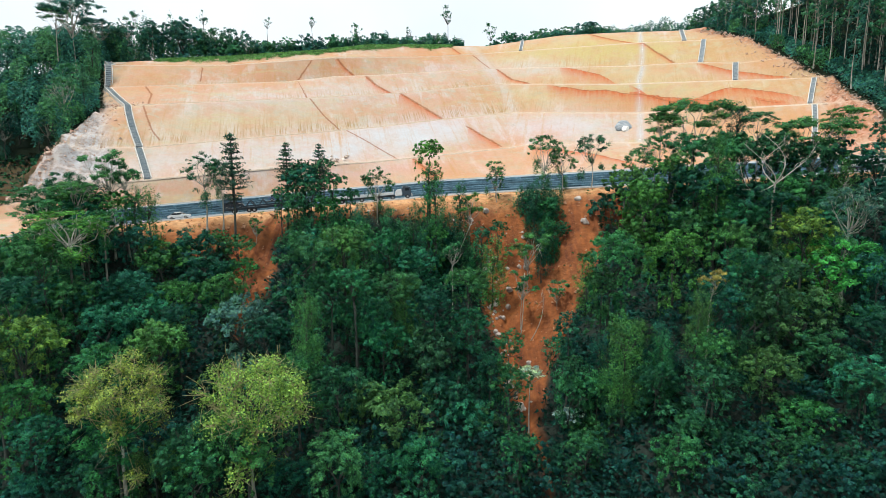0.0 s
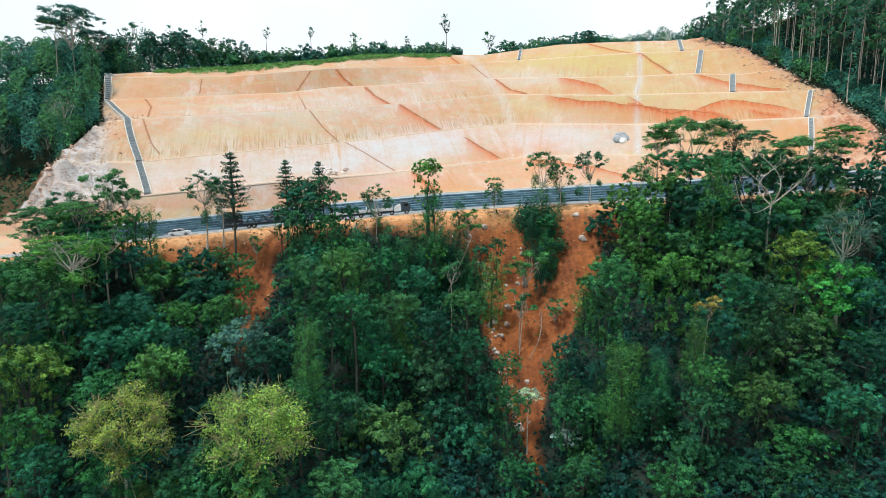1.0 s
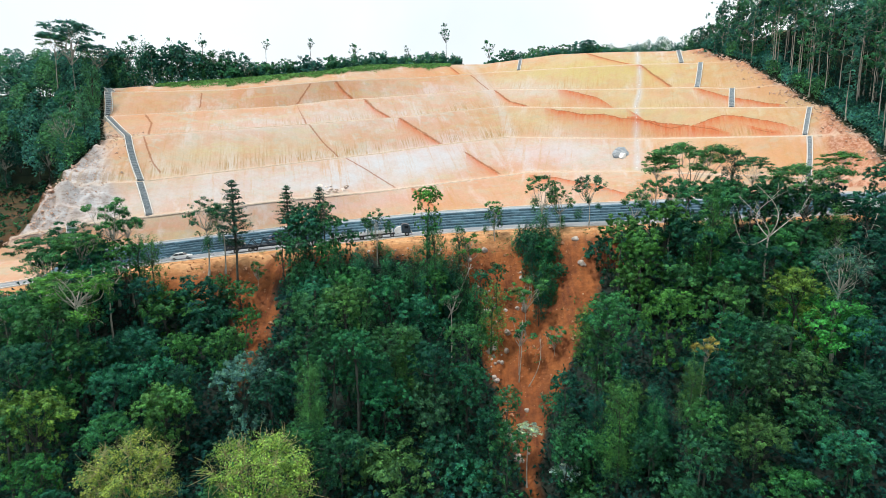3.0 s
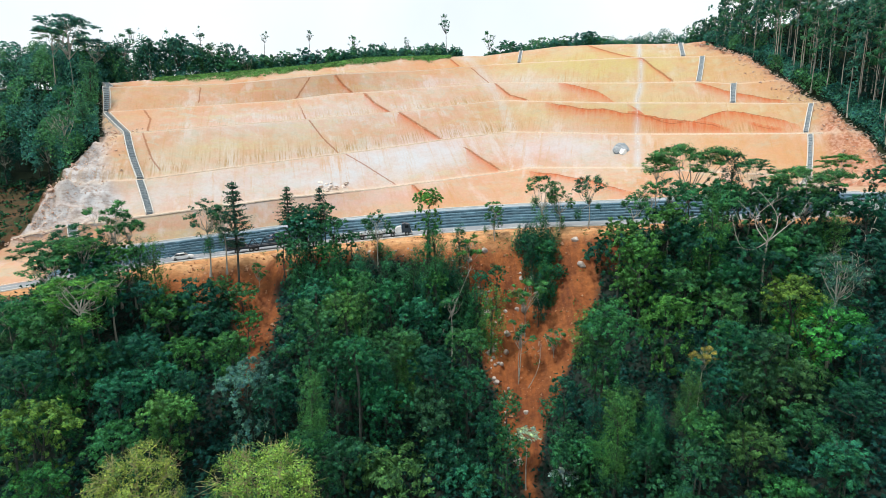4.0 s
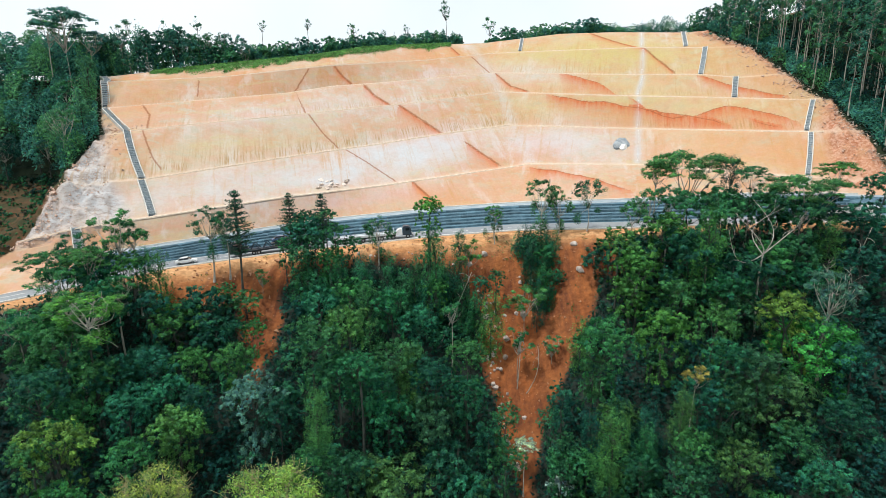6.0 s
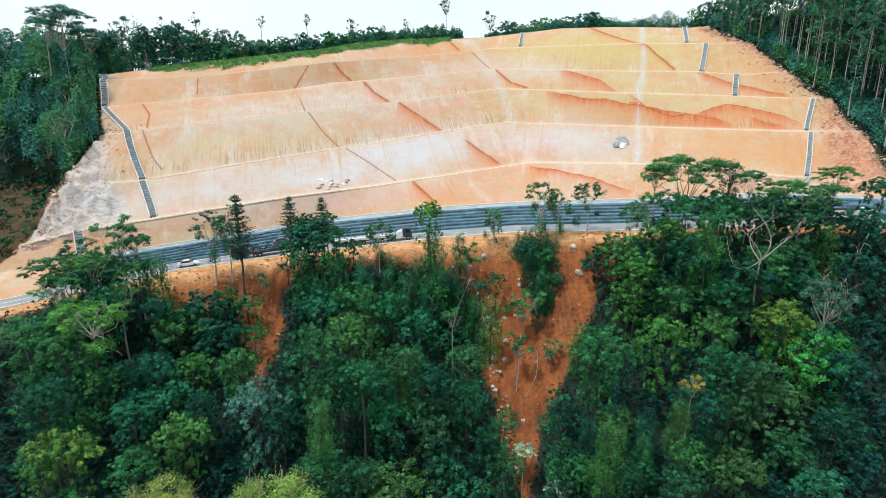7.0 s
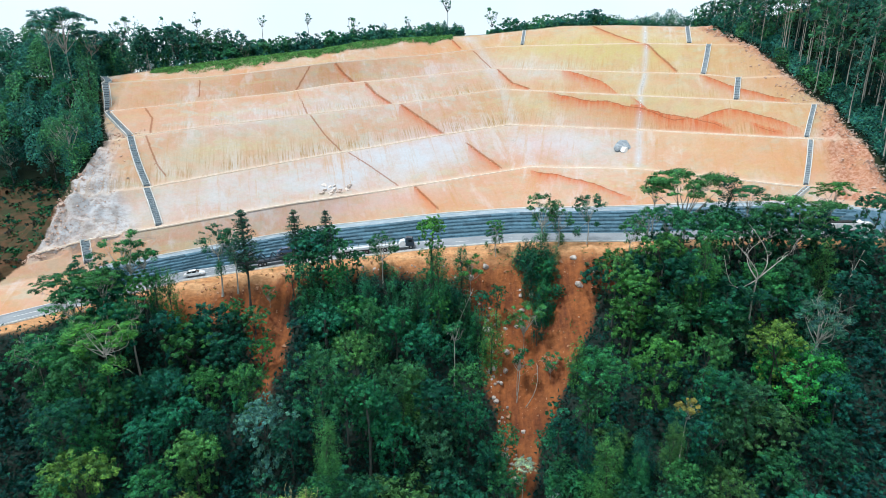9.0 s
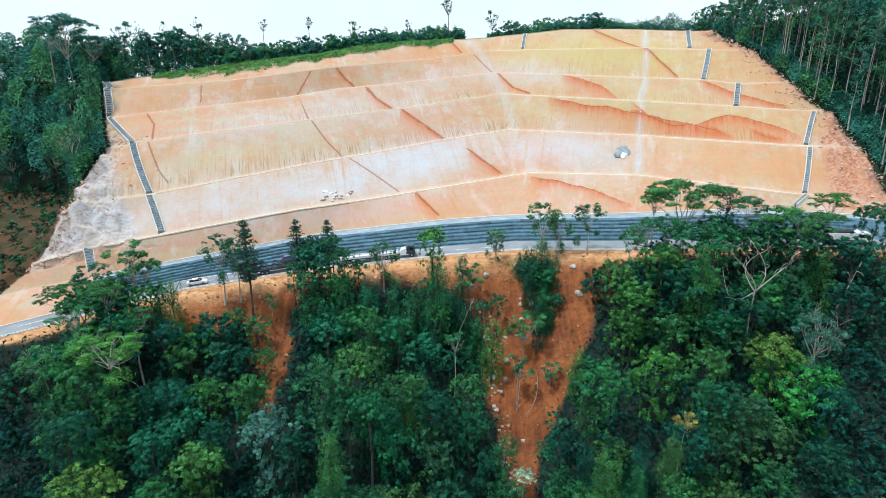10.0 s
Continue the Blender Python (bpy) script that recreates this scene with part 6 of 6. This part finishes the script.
# ---- dead wood ----
def dead_tree(a, b, r, label, seed, twigs=5):
    rng = np.random.default_rng(seed)
    a, b = np.array(a, float), np.array(b, float)
    paths = [limb(a, b, r, r * 0.35, rng, 0.04, 6)]
    for i in range(twigs):
        k = rng.uniform(0.45, 0.95)
        s = a + (b - a) * k
        paths.append(limb(s, s + rng.normal(size=3) * 1.2 + np.array((0, 0, 1.2)), r * 0.35, r * 0.1, rng, 0.1, 3))
    tagged(new("dead_tree", tubes("dead_tree", paths, M_BARK_PALE, 6)), label, "dead tree", "dead trees")


dead_tree((-0.7, 106, valley(-0.7, 106) - 0.3), (6.0, 110, -3.0), 0.16, "pale dead trunk leaning over the landslide edge", 1)
dead_tree((14.6, 99, valley(14.6, 99) - 0.3), (15.2, 100, valley(14.6, 99) + 12), 0.11, "slim pale stem standing in the red soil", 2)
dead_tree((16.2, 98, valley(16.2, 98) - 0.3), (18.5, 99, valley(16.2, 98) + 9), 0.09, "slim pale stem leaning in the red soil", 3)
def forked_tree(base, fork, tips, r, label, seed):
    """A bare tree: a bent trunk that forks into long winding limbs with twigs."""
    rng = np.random.default_rng(seed)
    paths = [limb(base, fork, r, r * 0.75, rng, 0.05, 6)]
    for tip in tips:
        way = limb(fork, tip, r * 0.55, r * 0.14, rng, 0.16, 8)
        paths.append(way)
        for k in (3, 4, 5, 6, 7):
            p = np.array(way[k][:3])
            out = (np.array(tip) - np.array(fork)) * 0.22 + rng.normal(size=3) * 1.1
            paths.append(limb(p, p + out, way[k][3] * 0.7, 0.02, rng, 0.15, 4))
    tagged(new("dead_tree", tubes("dead_tree", paths, M_BARK_GREY, 6)), label, "dead tree", "dead trees")


forked_tree((57.3, 94.0, valley(57.3, 94.0) - 0.3), (57.0, 94.2, 4.5), [(57.4, 100.0, 13.5), (53.0, 97.5, 11.5), (61.5, 97.0, 12.5), (64.5, 96.0, 10.0), (50.8, 95.0, 9.0)], 0.21, "bare tree with pale winding limbs above the forest", 4)
forked_tree((63.2, 84.0, valley(63.2, 84.0) - 0.3), (63.0, 84.0, 0.5), [(61.0, 84.5, 5.2), (65.0, 84.0, 5.0), (63.0, 86.0, 5.8)], 0.10, "grey tree with pale forked limbs above the forest", 8)
dead_tree((78, 102, valley(78, 102)), (82, 102, 8), 0.16, "slim pale dead tree beside the road", 6, 4)


# ---- line of small outlet stones down the cut, and torn brushwood at its edge ----
spouts = random.Random(15)
WHITE_ROCKS = [rock_mesh(30 + i, M_WHITEROCK) for i in range(3)]
for i in range(60):
    k = i / 59
    u = 6 - 4.9 * k
    x = float(np.interp(u, (1.04, 2.08, 2.96, 4.12, 6.0), (58.5, 63.5, 65.5, 70, 77)))
    s = spouts.uniform(0.10, 0.24)
    ob = tagged(new("outlet_stone", WHITE_ROCKS[i % 3]), "small white stone in a line down the cut", "stone", "outlet stones")
    ob.matrix_basis = pose(*on_slope(x, u), 0, 0, spouts.uniform(0, 360)) @ Matrix.Diagonal((s, s, s, 1))


def brushwood():
    rng = np.random.default_rng(5)
    paths = []
    for i in range(330):
        u = rng.uniform(1.2, 5.9)
        if i % 4:
            x = np.interp(u, *RIGHT_EDGE) + rng.normal() * 1.2
        else:
            u = rng.uniform(3.1, 4.6)
            x = np.interp(u, *LEFT_EDGE) + rng.normal() * 1.0 + 0.5
        p = np.array(on_slope(float(x), float(u))) + np.array((0, 0, 0.15))
        d = rng.normal(size=3) * (1.0, 0.8, 0.35)
        paths.append(limb(p, p + d * rng.uniform(0.6, 2.0), 0.07, 0.03, rng, 0.1, 2))
    return tubes("brushwood", paths, M_BARK_PALE, 4)


tagged(new("brushwood", brushwood()), "torn pale brushwood and roots along the edge of the cut", "brushwood", kind="stuff")


# ---- loose rubble and weeds on the bare soil ----
def rubble(name, places, mat, seed):
    """Loose angular stones: places are (point, size)."""
    rng = random.Random(seed)
    verts, faces = [], []
    base = [Vector(p) for p in ((1, 0, 0), (-0.5, 0.87, 0), (-0.5, -0.87, 0), (0, 0, 0.9), (0, 0, -0.6))]
    for q, size in places:
        o = len(verts)
        turn = Euler((rng.uniform(-0.6, 0.6), rng.uniform(-0.6, 0.6), rng.uniform(0, 6.3))).to_matrix()
        verts += [q + turn @ (b * size * rng.uniform(0.7, 1.3)) for b in base]
        faces += [(o, o + 1, o + 3), (o + 1, o + 2, o + 3), (o + 2, o, o + 3), (o + 1, o, o + 4), (o + 2, o + 1, o + 4), (o, o + 2, o + 4)]
    me = bpy.data.meshes.new(name)
    me.from_pydata(verts, [], faces)
    me.materials.append(mat)
    return me


def landslide_places():
    rng = random.Random(61)
    for i in range(2600):
        x = rng.uniform(-60, 38)
        y = shoulder(x)[0] - rng.uniform(1.0, 42)
        size = 0.05 + rng.expovariate(9)
        if scar(x, y) >= 0.6:
            yield Vector((x, y, valley(x, y) + size * 0.2)), size


def torn_edge_places():
    rng = random.Random(62)
    for i in range(900):
        u = rng.uniform(0.6, 5.9)
        x = float(np.interp(u, *RIGHT_EDGE)) - abs(rng.gauss(0, 3.2)) + 0.8
        yield on_slope(x, u) + Vector((0, 0, 0.1)), 0.08 + rng.expovariate(9)
    for i in range(700):
        u = rng.uniform(0.7, 3.2)
        x = float(np.interp(u, *LEFT_EDGE)) + abs(rng.gauss(0, 4.5)) - 0.5
        yield on_slope(x, u) + Vector((0, 0, 0.1)), 0.08 + rng.expovariate(9)


M_EDGE = two_tone("edge_stone", (0.46, 0.27, 0.19), (0.60, 0.46, 0.38), 0.6, 0.95, 3.0, 0.5, 0.1)
M_CLOD = two_tone("soil_clod", (0.34, 0.14, 0.06), (0.50, 0.30, 0.18), 1.5, 0.95, 5.0, 0.5, 0.1)
tagged(new("rubble", rubble("rubble", torn_edge_places(), M_EDGE, 63)), "loose pale stones and clods along the torn edges of the cut", "rubble", kind="stuff")
tagged(new("rubble", rubble("rubble", landslide_places(), M_CLOD, 61)), "loose orange clods and stones on the landslide", "rubble", kind="stuff")


def weeds():
    rng = np.random.default_rng(41)
    pts = []
    for x, d in zip(rng.uniform(-62, 40, 1500), rng.uniform(0.2, 38, 1500)):
        y = shoulder(x)[0] - d
        if scar(x, y) > 0.3 and (noise.noise(Vector((x / 5, y / 5, 1))) > 0.18 or d < 1.2):
            pts += [(x, y, valley(x, y))] * (5 if d > 1.2 else 3)
    pts = np.array(pts)
    pts = pts + rng.normal(size=pts.shape) * (0.4, 0.4, 0.1) + np.array((0, 0, 0.2))
    out = rng.normal(size=pts.shape) + np.array((0, -0.3, 0.6))
    return tri_mesh("weeds", leaf_tris(pts, out, 0.4, rng, 0.6), M_LEAF)


ob = tagged(new("weeds", weeds()), "scattered green weeds on the bare soil", "weeds", kind="stuff")
ob.color = (2.6, 1.5, 0.9, 1)
